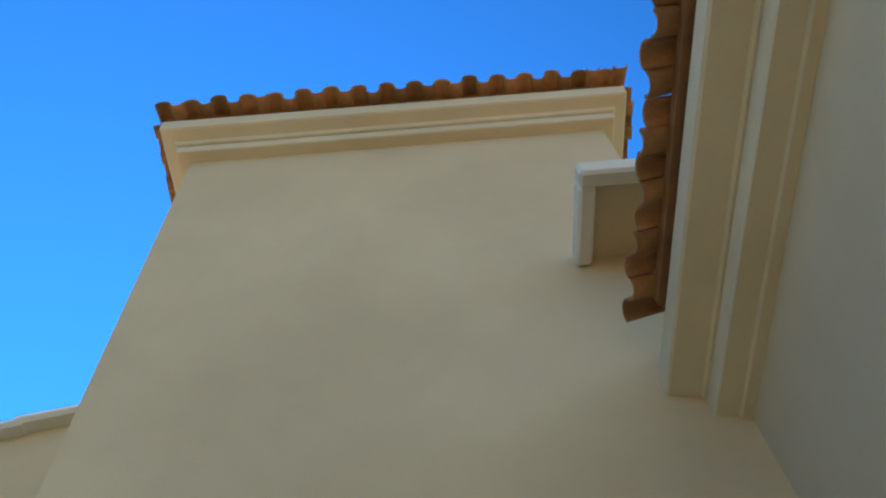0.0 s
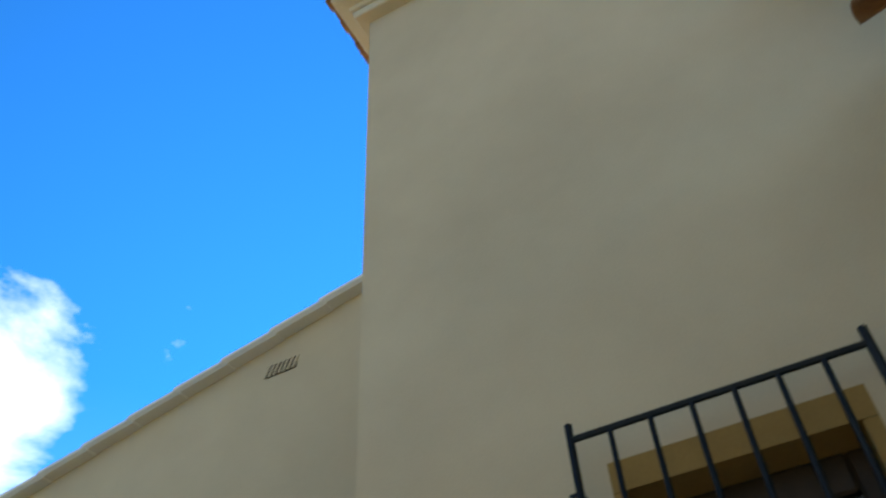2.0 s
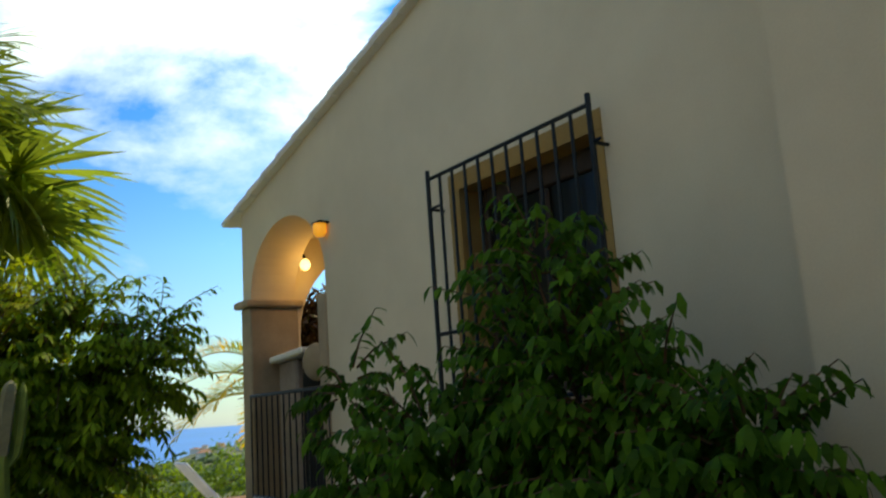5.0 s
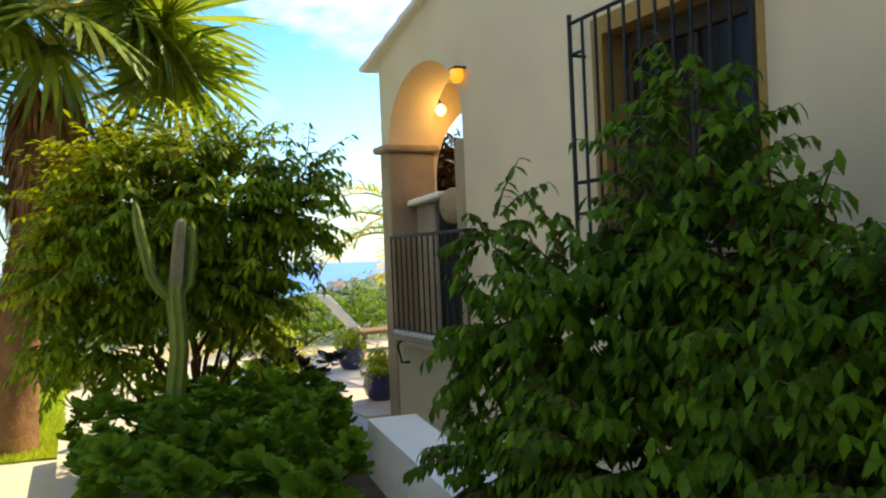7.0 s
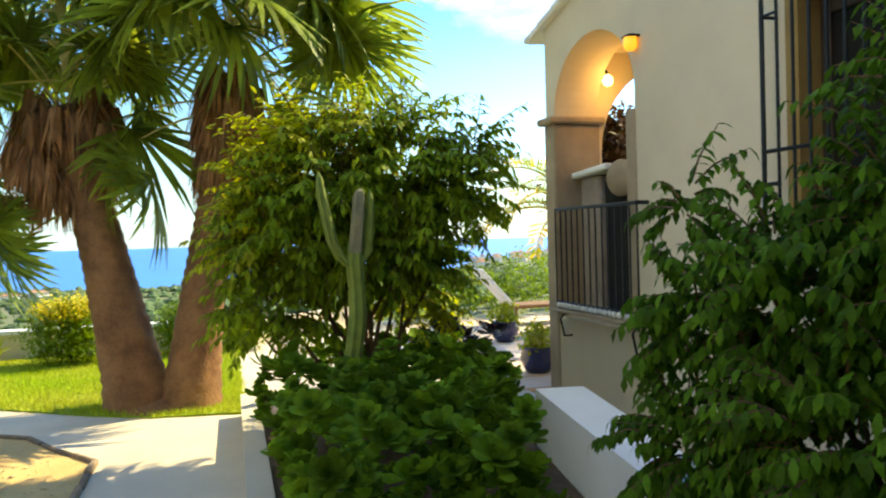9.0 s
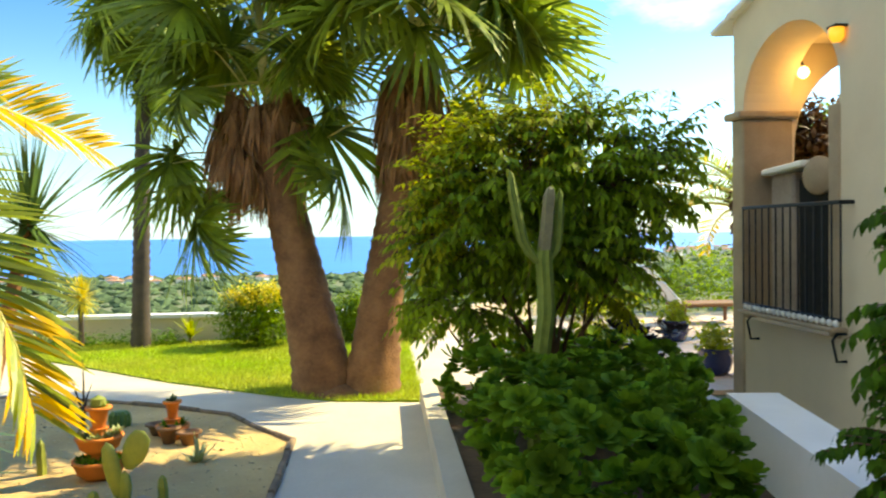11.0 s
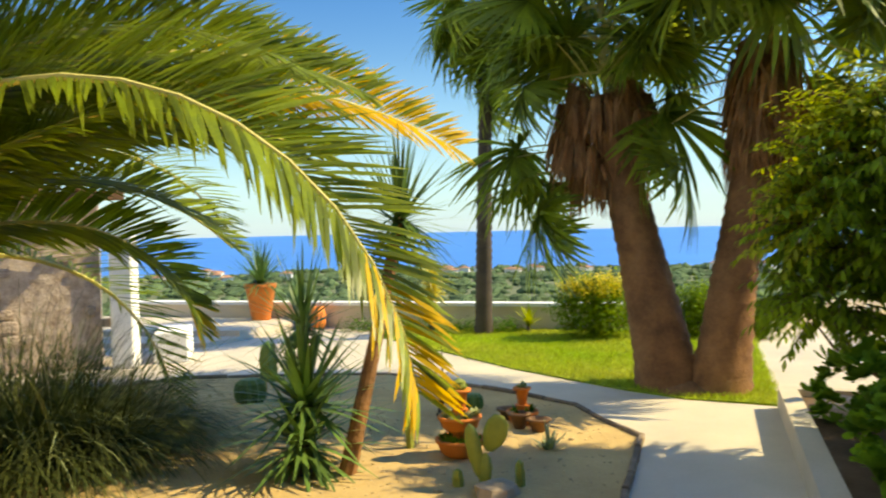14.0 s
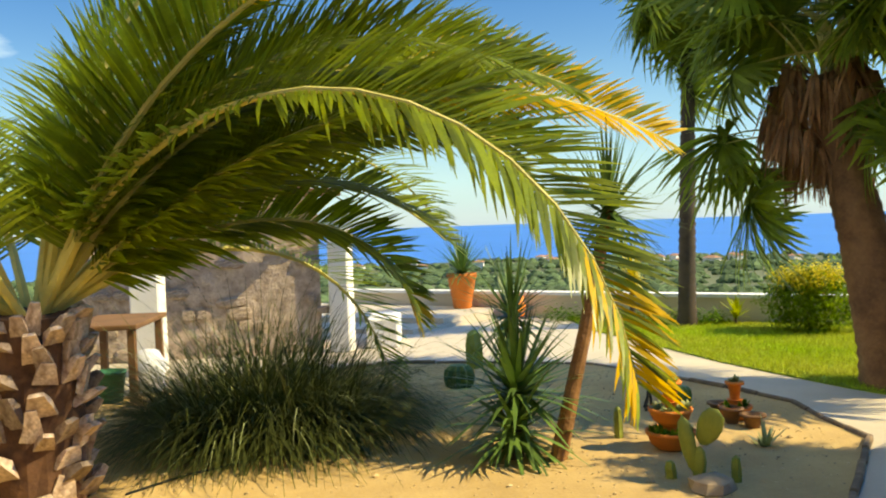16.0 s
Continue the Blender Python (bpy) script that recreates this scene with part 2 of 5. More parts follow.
YUCCA = material("yucca_leaf", (0.14, 0.24, 0.06), (0.08, 0.15, 0.035), 4, 0.45, 0, 40, spread=0.3, translucent=0.15)
AGAVE = material("agave_leaf", (0.42, 0.46, 0.22), (0.26, 0.32, 0.14), 5, 0.55, 0, 40, spread=0.2)
TALLGRASS = material("fountain_grass", (0.10, 0.12, 0.03), (0.035, 0.05, 0.012), 3, 0.7, 0, 40, spread=0.45, translucent=0.3)
CLAY = material("terracotta_pot", (0.78, 0.25, 0.06), (0.58, 0.17, 0.04), 4, 0.8, 0.2, 50)
BLUEPOT = material("blue_glaze", (0.015, 0.025, 0.10), (0.01, 0.012, 0.05), 5, 0.2, 0.05, 40, spec=0.6)
WOOD = material("brown_wood", (0.25, 0.13, 0.06), (0.14, 0.07, 0.035), 3, 0.7, 0.3, 60)
CLOTH = material("white_sling", (0.75, 0.78, 0.85), (0.65, 0.68, 0.75), 4, 0.8, 0.1, 80)
GREENPLASTIC = material("green_plastic", (0.03, 0.16, 0.09), (0.02, 0.1, 0.06), 4, 0.5, 0.1, 80)
WATER = material("sea_water", (0.02, 0.20, 0.62), (0.015, 0.15, 0.50), 0.004, 0.35, 0.25, 0.05, bump_dist=1.0, spec=0.25)


# ---- builders ----
class Geo:
    def __init__(self):
        self.v, self.f = [], []

    def add(self, vs, fs):
        k = len(self.v)
        self.v += [tuple(v) for v in vs]
        self.f += [tuple(i + k for i in f) for f in fs]

    def box(self, x0, y0, z0, x1, y1, z1, m=None):
        vs = [Vector((x, y, z)) for z in (z0, z1) for y in (y0, y1) for x in (x0, x1)]
        if m is not None:
            vs = [m @ v for v in vs]
        self.add(vs, [(0, 2, 3, 1), (4, 5, 7, 6), (0, 1, 5, 4), (2, 6, 7, 3), (0, 4, 6, 2), (1, 3, 7, 5)])

    def bevel_box(self, x0, y0, z0, x1, y1, z1, b=0.015, m=None):
        b = min(b, (x1 - x0) / 3, (y1 - y0) / 3, (z1 - z0) / 3)
        rings = []
        for z, i in ((z0, b), (z0 + b, 0), (z1 - b, 0), (z1, b)):
            rings.append([(x0 + i, y0 + b, z), (x0 + b, y0 + i, z), (x1 - b, y0 + i, z), (x1 - i, y0 + b, z),
                          (x1 - i, y1 - b, z), (x1 - b, y1 - i, z), (x0 + b, y1 - i, z), (x0 + i, y1 - b, z)])
        self.loft([[Vector(p) if m is None else m @ Vector(p) for p in r] for r in rings], cap=True)

    def loft(self, rings, cap=False, closed=True):
        k, n = len(self.v), len(rings[0])
        for r in rings:
            self.v += [tuple(p) for p in r]
        for i in range(len(rings) - 1):
            for j in range(n if closed else n - 1):
                a, b = k + i * n + j, k + i * n + (j + 1) % n
                self.f.append((a, b, b + n, a + n))
        if cap:
            self.f.append(tuple(k + j for j in reversed(range(n))))
            self.f.append(tuple(k + (len(rings) - 1) * n + j for j in range(n)))

    def tube(self, pts, radii, sides=6, cap=True, rough=0.0, rng=random):
        pts = [Vector(p) for p in pts]
        if not isinstance(radii, (list, tuple)):
            radii = [radii] * len(pts)
        rings = []
        side = None
        for i, p in enumerate(pts):
            t = (pts[min(i + 1, len(pts) - 1)] - pts[max(i - 1, 0)]).normalized()
            if side is None:
                side = t.orthogonal().normalized()
            side = (side - t * side.dot(t)).normalized()
            up = t.cross(side)
            rings.append([p + (side * math.cos(a) + up * math.sin(a)) * radii[i] * (1 + rng.uniform(-rough, rough))
                          for a in (2 * math.pi * j / sides for j in range(sides))])
        self.loft(rings, cap)

    def spin(self, profile, at=(0, 0, 0), n=20, cap=True, wobble=0.0, rng=random):
        rings = []
        for r, z in profile:
            rings.append([(at[0] + r * (1 + rng.uniform(-wobble, wobble)) * math.cos(2 * math.pi * j / n),
                           at[1] + r * (1 + rng.uniform(-wobble, wobble)) * math.sin(2 * math.pi * j / n), at[2] + z) for j in range(n)])
        self.loft(rings, cap)

    def blade(self, p, d, up, length, width, droop=0.3, seg=3, fold=0.15, tip=0.0):
        """A leaf from p along d, wide across d x up, that bends away from up."""
        d = Vector(d).normalized()
        side = d.cross(Vector(up))
        side = side.normalized() if side.length > 1e-4 else d.orthogonal().normalized()
        nrm = side.cross(d)
        k = len(self.v)
        q = Vector(p)
        for i in range(seg + 1):
            s = i / seg
            w = width * (0.35 + 2.6 * s * (1 - s)) * 0.5 if tip == 0 else width * 0.5 * (1 - s * (1 - tip))
            if i == seg:
                w = width * 0.03
            self.v.append(tuple(q - side * w + nrm * w * fold))
            self.v.append(tuple(q + side * w + nrm * w * fold))
            d = (d + Vector((0, 0, -droop / seg))).normalized()
            q = q + d * (length / seg)
        for i in range(seg):
            a = k + 2 * i
            self.f.append((a, a + 1, a + 3, a + 2))

    def prism(self, poly, z0, z1):
        n = len(poly)
        self.add([(x, y, z0) for x, y in poly] + [(x, y, z1) for x, y in poly],
                 [tuple(reversed(range(n))), tuple(range(n, 2 * n))] + [(i, (i + 1) % n, n + (i + 1) % n, n + i) for i in range(n)])

    def mesh(self, name, mat, smooth=False):
        me = bpy.data.meshes.new(name)
        me.from_pydata(self.v, [], self.f)
        me.materials.append(mat)
        if smooth:
            me.polygons.foreach_set("use_smooth", [True] * len(me.polygons))
        me.update()
        return me


def thing(name, at, label, category, group="", kind=""):
    ob = new(name)
    ob.empty_display_size = 0.1
    ob.location = at
    return tagged(ob, label, category, group, kind)


def spot(ob):
    """A thing's place; a part's own space is the world's."""
    return Vector(ob.location) if ob.parent is None else Vector((0, 0, 0))


def part(name, geo, mat, parent, label="", smooth=False, kind=""):
    """A mesh in world coordinates, hung under its thing."""
    me = geo if isinstance(geo, bpy.types.Mesh) else geo.mesh(name, mat, smooth)
    ob = new(name, me)
    ob.parent = parent
    if parent is not None:
        ob.matrix_parent_inverse = Matrix.Translation(-spot(parent)) if not isinstance(geo, bpy.types.Mesh) else Matrix()
    return tagged(ob, label, kind=kind)


def piece(name, me, parent, m):
    """A piece that shares its mesh, at the pose m in its parent's own space."""
    ob = new(name, me)
    ob.parent = parent
    ob.matrix_basis = m
    return ob


def structure(name, geo, mat, label, category, smooth=False, kind="structure"):
    return tagged(new(name, geo.mesh(name, mat, smooth)), label, category, kind=kind)


def direction(az, el):
    """A way with yaw az (degrees, to the left of +y) and elevation el."""
    a, e = radians(az), radians(el)
    return Vector((-math.sin(a) * math.cos(e), math.cos(a) * math.cos(e), math.sin(e)))


# ---- ground, sea and far land ----
def land_height(x, y):
    r = math.hypot(x, y)
    az = math.degrees(math.atan2(-x, y))
    coast = 470 + 330 * max(0.0, min(1.0, (76 - az) / 8)) if 0 < az < 180 else 470
    q = r * 470 / coast if r > 60 else r
    z = float(np.interp(q, (0, 14.6, 17, 24, 40, 80, 200, 330, 470, 520, 700), (-0.03, -0.03, -0.7, -2.2, -3.6, -7.0, -13.8, -18.5, -21.6, -24, -40)))
    if r > 30:
        z += min(1.0, (r - 30) / 120) * 1.4 * noise.noise((x / 60, y / 60, 0.3))
    if 52 < az < 76 and 420 < r < 800:
        z += 5.0 * math.sin(math.pi * (az - 52) / 24) * math.sin(math.pi * (r - 420) / 380)
    return z


g = Geo()
RINGS = [0.0] + [3, 6, 9, 12, 14.6, 15.5, 17, 20, 24, 30, 40, 55, 80, 110, 150, 200, 260, 330, 400, 440, 470, 500, 560, 640, 720, 800, 900, 1100]
for r in RINGS[1:]:
    for j in range(96):
        a = 2 * math.pi * j / 96
        x, y = r * math.cos(a), r * math.sin(a)
        g.v.append((x, y, land_height(x, y)))
g.v.append((0, 0, -0.03))
for i in range(len(RINGS) - 2):
    for j in range(96):
        a, b = i * 96 + j, i * 96 + (j + 1) % 96
        g.f.append((a, b, b + 96, a + 96))
g.f += [(len(g.v) - 1, j, (j + 1) % 96) for j in range(96)]
structure("ground", g, EARTH, "green brown hillside earth falling to the coast", "ground", True)
g = Geo()
sea_r = [300, 600, 1200, 2400, 4900]
for r in sea_r:
    for j in range(128):
        a = 2 * math.pi * j / 128
        g.v.append((r * math.cos(a), r * math.sin(a), -22))
for i in range(4):
    for j in range(128):
        a, b = i * 128 + j, i * 128 + (j + 1) % 128
        g.f.append((a, b, b + 128, a + 128))
structure("water", g, WATER, "deep blue sea reaching the horizon", "sea")

rng = random.Random(4)
g = Geo()
ICO_V = [(0, 0, 1)] + [(0.89 * math.cos(a), 0.89 * math.sin(a), 0.45) for a in [k * 1.2566 for k in range(5)]] + \
        [(0.95 * math.cos(a), 0.95 * math.sin(a), -0.2) for a in [0.628 + k * 1.2566 for k in range(5)]]
ICO_F = [(0, 1, 2), (0, 2, 3), (0, 3, 4), (0, 4, 5), (0, 5, 1), (1, 6, 2), (2, 7, 3), (3, 8, 4), (4, 9, 5), (5, 10, 1), (2, 6, 7), (3, 7, 8), (4, 8, 9), (5, 9, 10), (1, 10, 6)]
for k in range(6500):
    az = rng.uniform(45, 150)
    r = 26 * (800 / 26) ** rng.random() if rng.random() < 0.5 else rng.uniform(60, 470)
    x, y = -math.sin(radians(az)) * r, math.cos(radians(az)) * r
    z = land_height(x, y)
    if z < -21.5 or noise.noise((x / 45, y / 45, 2)) < -0.28:
        continue
    s = rng.uniform(0.5, 1.1) * (0.5 + min(r, 330) / 150)
    g.add([(x + vx * s * rng.uniform(.8, 1.3), y + vy * s * rng.uniform(.8, 1.3), z + 0.2 * s + vz * s * rng.uniform(.5, .9)) for vx, vy, vz in ICO_V], ICO_F)
structure("far_woods", g, FOREST, "dark green pine woods on the hillside below the garden", "woods", kind="stuff")

rng = random.Random(9)
for k in range(70):
    near_cape = k % 2
    az = rng.uniform(62, 72) if near_cape else rng.uniform(76, 128)
    r = rng.uniform(480, 700) if near_cape else rng.uniform(330, 460)
    x, y = -math.sin(radians(az)) * r, math.cos(radians(az)) * r
    z = land_height(x, y)
    if z < -21.8:
        continue
    w, d, h = rng.uniform(3, 7), rng.uniform(3, 5), rng.uniform(1.6, 3.0)
    v = thing("villa", (x, y, z), "small white rendered villa with a terracotta roof", "house", "villas on the hillside")
    m = pose(x, y, z + 0.6, 0, 0, rng.uniform(0, 90))
    g = Geo()
    g.box(-w / 2, -d / 2, -1.5, w / 2, d / 2, h, m)
    part("wall", g, VILLA, v)
    g = Geo()
    e = 0.4
    g.add([m @ Vector(p) for p in ((-w / 2 - e, -d / 2 - e, h), (w / 2 + e, -d / 2 - e, h), (w / 2 + e, d / 2 + e, h), (-w / 2 - e, d / 2 + e, h), (-w / 4, 0, h + 0.9), (w / 4, 0, h + 0.9))],
          [(0, 1, 5, 4), (1, 2, 5), (2, 3, 4, 5), (3, 0, 4), (0, 3, 2, 1)])
    part("roof", g, VILLAROOF, v)

# garden surfaces, each a thin sheet over the ground
BED = [(-4.0, -0.49), (-4.8, -0.49), (-6.05, -0.47), (-6.5, -0.78), (-7.0, -1.06), (-7.4, -1.66), (-7.8, -2.4), (-8.15, -3.15), (-7.95, -4.1), (-7.55, -5.2), (-6.6, -6.0), (-5.6, -6.5), (-4.2, -7.0), (-2.0, -7.4), (0.5, -7.2), (1.0, -5.0), (0.0, -2.6), (-2.0, -0.9)]
g = Geo()
g.prism([(5, -12), (5, 3.25), (-7.6, 3.25), (-7.6, 4), (-14.4, 7.5), (-14.4, 3), (-12.0, 0.9), (-10.6, 0.62), (-7.3, 0.58), (-7.5, -0.15), (-7.8, -0.72), (-8.7, -1.95), (-9.8, -3.1), (-10.9, -4.25), (-12.0, -5.0), (-12.6, -12)], -0.1, 0.004)
structure("path", g, CONCRETE, "pale sunlit concrete garden path", "path")
g = Geo()
g.prism(BED, -0.1, 0.012)
structure("gravel_bed", g, SAND, "yellow gravel bed with shallow relief", "gravel bed")
g = Geo()
LAWN_EDGE = [(-7.33, 0.6), (-7.45, -0.17), (-7.75, -0.7), (-8.7, -1.95), (-9.8, -3.1), (-10.85, -4.25), (-11.95, -4.9), (-12.0, 0.8), (-10.6, 0.66)]
g.prism(LAWN_EDGE, -0.1, 0.02)
structure("lawn", g, LAWN, "bright green clipped lawn", "lawn")


def inside(x, y, poly):
    hit = False
    for i in range(len(poly)):
        (x0, y0), (x1, y1) = poly[i - 1], poly[i]
        if (y0 > y) != (y1 > y) and x < x0 + (y - y0) * (x1 - x0) / (y1 - y0):
            hit = not hit
    return hit


rng = random.Random(2)
g = Geo()
count = 0
while count < 42000:
    x, y = rng.uniform(-12.0, -7.3), rng.uniform(-4.9, 0.8)
    if rng.random() > 1.25 - (-x - 7.3) / 6 or not inside(x + rng.uniform(-.04, .04), y + rng.uniform(-.04, .04), LAWN_EDGE):
        continue
    h, w, a = rng.uniform(0.025, 0.06), rng.uniform(0.004, 0.008), rng.uniform(0, 6.28)
    c, s = math.cos(a), math.sin(a)
    lx, ly = rng.uniform(-.03, .03), rng.uniform(-.03, .03)
    g.add([(x - c * w, y - s * w, 0.018), (x + c * w, y + s * w, 0.018), (x + lx, y + ly, 0.02 + h)], [(0, 1, 2)])
    count += 1
structure("grass", g, BLADE, "short bright green grass blades", "grass", kind="stuff")
g = Geo()
for k in range(3000):
    x, y = rng.uniform(-8.1, -3.0), rng.uniform(-6.5, -0.5)
    if not inside(x, y, BED):
        continue
    s = rng.uniform(0.004, 0.011) if rng.random() < 0.97 else rng.uniform(0.012, 0.025)
    g.add([(x + vx * s, y + vy * s * rng.uniform(.7, 1.1), 0.012 + s * 0.25 + vz * s * 0.6) for vx, vy, vz in ICO_V], ICO_F)
structure("pebbles", g, PEBBLE, "loose tan pebbles strewn on the gravel bed", "pebbles", kind="stuff")

# edging along the gravel bed, stone by stone
edging = thing("bed_edging", (-6.05, -0.47, 0), "low dark stone edging round the gravel bed", "edging")
g = Geo()
g.bevel_box(-0.5, -0.022, -0.05, 0.5, 0.022, 0.04, 0.01)
stone_me = g.mesh("edging_stone", EDGING)
line = [Vector((x, y, 0)) for x, y in BED[0:13]]
for a, b in zip(line, line[1:]):
    d = b - a
    n = max(1, round(d.length / 0.34))
    for i in range(n):
        p = a + d * ((i + 0.5) / n) - edging.location
        piece("edging_stone", stone_me, edging,
              pose(p.x, p.y, rng.uniform(-.012, .012), rng.uniform(-2, 2), 0, math.degrees(math.atan2(d.y, d.x)) + rng.uniform(-2, 2)) @ Matrix.Diagonal((d.length / n - 0.012, 1, 1, 1)))

# the raised planter beside the path and the white parapet behind it
g = Geo()
g.prism([(-7.18, 0.66), (-2.5, 0.52), (-2.5, 1.95), (-4.9, 2.36), (-7.05, 2.65)], -0.1, 0.13)
structure("planter_soil", g, SOIL, "dark soil filling the raised planter", "soil")
g = Geo()
g.prism([(-7.25, 0.56), (-2.4, 0.42), (-2.4, 0.56), (-7.13, 0.70)], -0.1, 0.19)
g.prism([(-7.25, 0.56), (-7.13, 0.70), (-7.0, 2.66), (-7.13, 2.72)], -0.1, 0.19)
structure("planter_wall", g, CONCRETE, "low rendered planter wall along the path", "wall")
g = Geo()
g.prism([(-4.92, 2.34), (-1.7, 1.80), (-1.65, 2.06), (-4.87, 2.66)], -0.1, 0.50)
structure("parapet_wall", g, WHITE, "low white plastered parapet wall", "wall")
g = Geo()
g.prism([(-12.0, 0.9), (-12.02, -9.5), (-12.2, -9.5), (-12.2, 1.06)], -0.8, 0.36)
g.prism([(-12.0, 0.9), (-12.2, 1.06), (-14.5, 3.2), (-14.5, 3.0)], -0.8, 0.36)
structure("boundary_wall", g, STUCCO, "low cream boundary wall along the lawn", "wall")
g = Geo()
g.prism([(-11.96, 0.9), (-11.98, -9.5), (-12.24, -9.5), (-12.24, 1.08)], 0.36, 0.41)
structure("trim_coping", g, WHITE, "pale coping on the boundary wall", "coping")
# shallow steps up to the far terrace
g = Geo()
g.prism([(-9.7, -6.4), (-12.0, -6.0), (-12.0, -12), (-8.7, -12)], -0.05, 0.07)
g.prism([(-10.4, -6.3), (-12.0, -6.0), (-12.0, -12), (-9.6, -12)], 0.07, 0.15)
structure("terrace_steps", g, CONCRETE, "two shallow pale terrace steps", "steps")
paving = thing("pool_terrace", (-9, 4, 0), "sunlit pinkish terrace paving round the pool", "paving", kind="structure")
rng = random.Random(31)
g = Geo()
g.bevel_box(-0.29, -0.29, -0.03, 0.29, 0.29, 0.02, 0.008)
slab_me = g.mesh("slab", PAVING)
for i in range(11):
    for j in range(8):
        x, y = -7.6 - i * 0.6, 2.9 + j * 0.6
        if y > -0.55 * x + 1.2 or y < 3.0 - (x + 7.6) * 0.05:
            continue
        piece("slab", slab_me, paving, pose(x + 9, y - 4, 0.004 + rng.uniform(0, .003), rng.uniform(-.3, .3), rng.uniform(-.3, .3), 0))


# ---- the house ----
def top(x):
    return 3.225 + 0.2224 * (x + 6.87)


def wall_band(g, xs, low, high, y0, y1):
    """A stretch of wall between two height curves, with its ends, from y0 to y1."""
    n = len(xs)
    vs = [(x, y, h(x)) for y in (y0, y1) for h in (low, high) for x in xs]
    fs = []
    for i in range(n - 1):
        fs += [(i, i + 1, n + i + 1, n + i), (2 * n + i + 1, 2 * n + i, 3 * n + i, 3 * n + i + 1),
               (n + i, n + i + 1, 3 * n + i + 1, 3 * n + i), (i + 1, i, 2 * n + i, 2 * n + i + 1)]
    fs += [(0, n, 3 * n, 2 * n), (n - 1, 3 * n - 1, 4 * n - 1, 2 * n - 1)]
    g.add(vs, fs)


ARCH_X, ARCH_R, ARCH_H, SPRING = -5.75, 0.68, 0.55, 2.46
g = Geo()
wall_band(g, [-6.60, ARCH_X - ARCH_R], lambda x: SPRING + 0.04, top, 3.2, 3.6)
arch_xs = [ARCH_X - ARCH_R * math.cos(math.pi * i / 24) for i in range(25)]
wall_band(g, arch_xs, lambda x: SPRING + 0.04 + ARCH_H / ARCH_R * math.sqrt(max(0, ARCH_R ** 2 - (x - ARCH_X) ** 2)), top, 3.2, 3.6)
wall_band(g, [ARCH_X - ARCH_R, ARCH_X + ARCH_R], lambda x: -0.1, lambda x: 0.80, 3.2, 3.6)
wall_band(g, [ARCH_X + ARCH_R, -3.44], lambda x: -0.1, top, 3.2, 3.6)
wall_band(g, [-3.44, -2.40], lambda x: -0.1, lambda x: 1.55, 3.2, 3.6)
wall_band(g, [-3.44, -2.40], lambda x: 2.68, top, 3.2, 3.6)
wall_band(g, [-2.40, -1.0], lambda x: -0.1, top, 3.2, 3.6)
structure("wall_gable", g, STUCCO, "cream stucco gable wall with sloping top in shade", "wall")

g = Geo()   # the porch's west wall with its own arch, and the closing walls
AY, AR = 4.44, 0.80
ys = [AY - AR * math.cos(math.pi * i / 20) for i in range(21)]


def west_band(ylist, low, high):
    n = len(ylist)
    vs = [(x, y, h(y)) for x in (-6.60, -6.43) for h in (low, high) for y in ylist]
    fs = []
    for i in range(n - 1):
        fs += [(i + 1, i, n + i, n + i + 1), (2 * n + i, 2 * n + i + 1, 3 * n + i + 1, 3 * n + i),
               (n + i + 1, n + i, 3 * n + i, 3 * n + i + 1), (i, i + 1, 2 * n + i + 1, 2 * n + i)]
    fs += [(0, 2 * n, 3 * n, n), (n - 1, 2 * n - 1, 4 * n - 1, 3 * n - 1)]
    g.add(vs, fs)


west_band([3.6, AY - AR], lambda y: -0.1, lambda y: 3.1)
west_band(ys, lambda y: 2.20 + math.sqrt(max(0, AR ** 2 - (y - AY) ** 2)), lambda y: 3.1)
west_band([AY - AR, AY + AR], lambda y: -0.1, lambda y: 0.8)
west_band([AY + AR, 8.5], lambda y: -0.1, lambda y: 3.1)
g.box(-6.42, 6.4, -0.1, -1.0, 6.6, 3.9)
g.box(-4.75, 3.6, -0.1, -4.55, 6.4, 3.5)
structure("wall_porch", g, STUCCO, "cream plastered porch walls with an arched opening", "wall")
g = Geo()
g.box(-6.42, 3.6, 0.6, -4.75, 6.4, 0.80)
g.box(-6.42, 3.6, 0.795, -4.75, 3.7, 0.801)
structure("floor_porch", g, PAVING, "tiled porch floor behind the arch", "floor")
g = Geo()
g.box(-6.42, 3.6, 3.06, -4.75, 6.4, 3.12)
structure("ceiling_porch", g, STUCCO, "plain plastered porch ceiling", "ceiling")
g = Geo()
g.box(-4.5, 3.6, 0.4, -1.1, 6.4, 0.6)
structure("floor_room", g, WOOD, "dim wooden floor inside the window", "floor")

roof = thing("house_roof", (-4, 6, 3.6), "low pitched house roof with a white plastered verge", "roof", kind="structure")
g = Geo()
RX0, RX1 = -6.88, -1.28
g.add([(x, y, top(x) + dz) for y in (3.172, 9.0) for dz in (0.0, 0.04) for x in (RX0, RX1)],
      [(0, 1, 3, 2), (4, 6, 7, 5), (0, 2, 6, 4), (1, 5, 7, 3), (2, 3, 7, 6), (0, 4, 5, 1)])
part("deck", g, WHITE, roof)
g = Geo()   # a rounded white verge tile, lapped up the slope
prof = [(-0.035, -0.03), (-0.05, -0.01), (-0.04, 0.02), (0.0, 0.04), (0.10, 0.04), (0.16, 0.02), (0.16, -0.02), (0.05, -0.03)]
rings = []
for s, k in ((0.0, 1.0), (0.30, 0.93), (0.34, 0.90)):
    rings.append([(s, y * k, z * k + 0.012 * (1 - s / 0.34)) for y, z in prof])
g.loft(rings, True)
verge_me = g.mesh("verge_tile", WHITE)
tilt = -math.degrees(math.atan(0.2224))
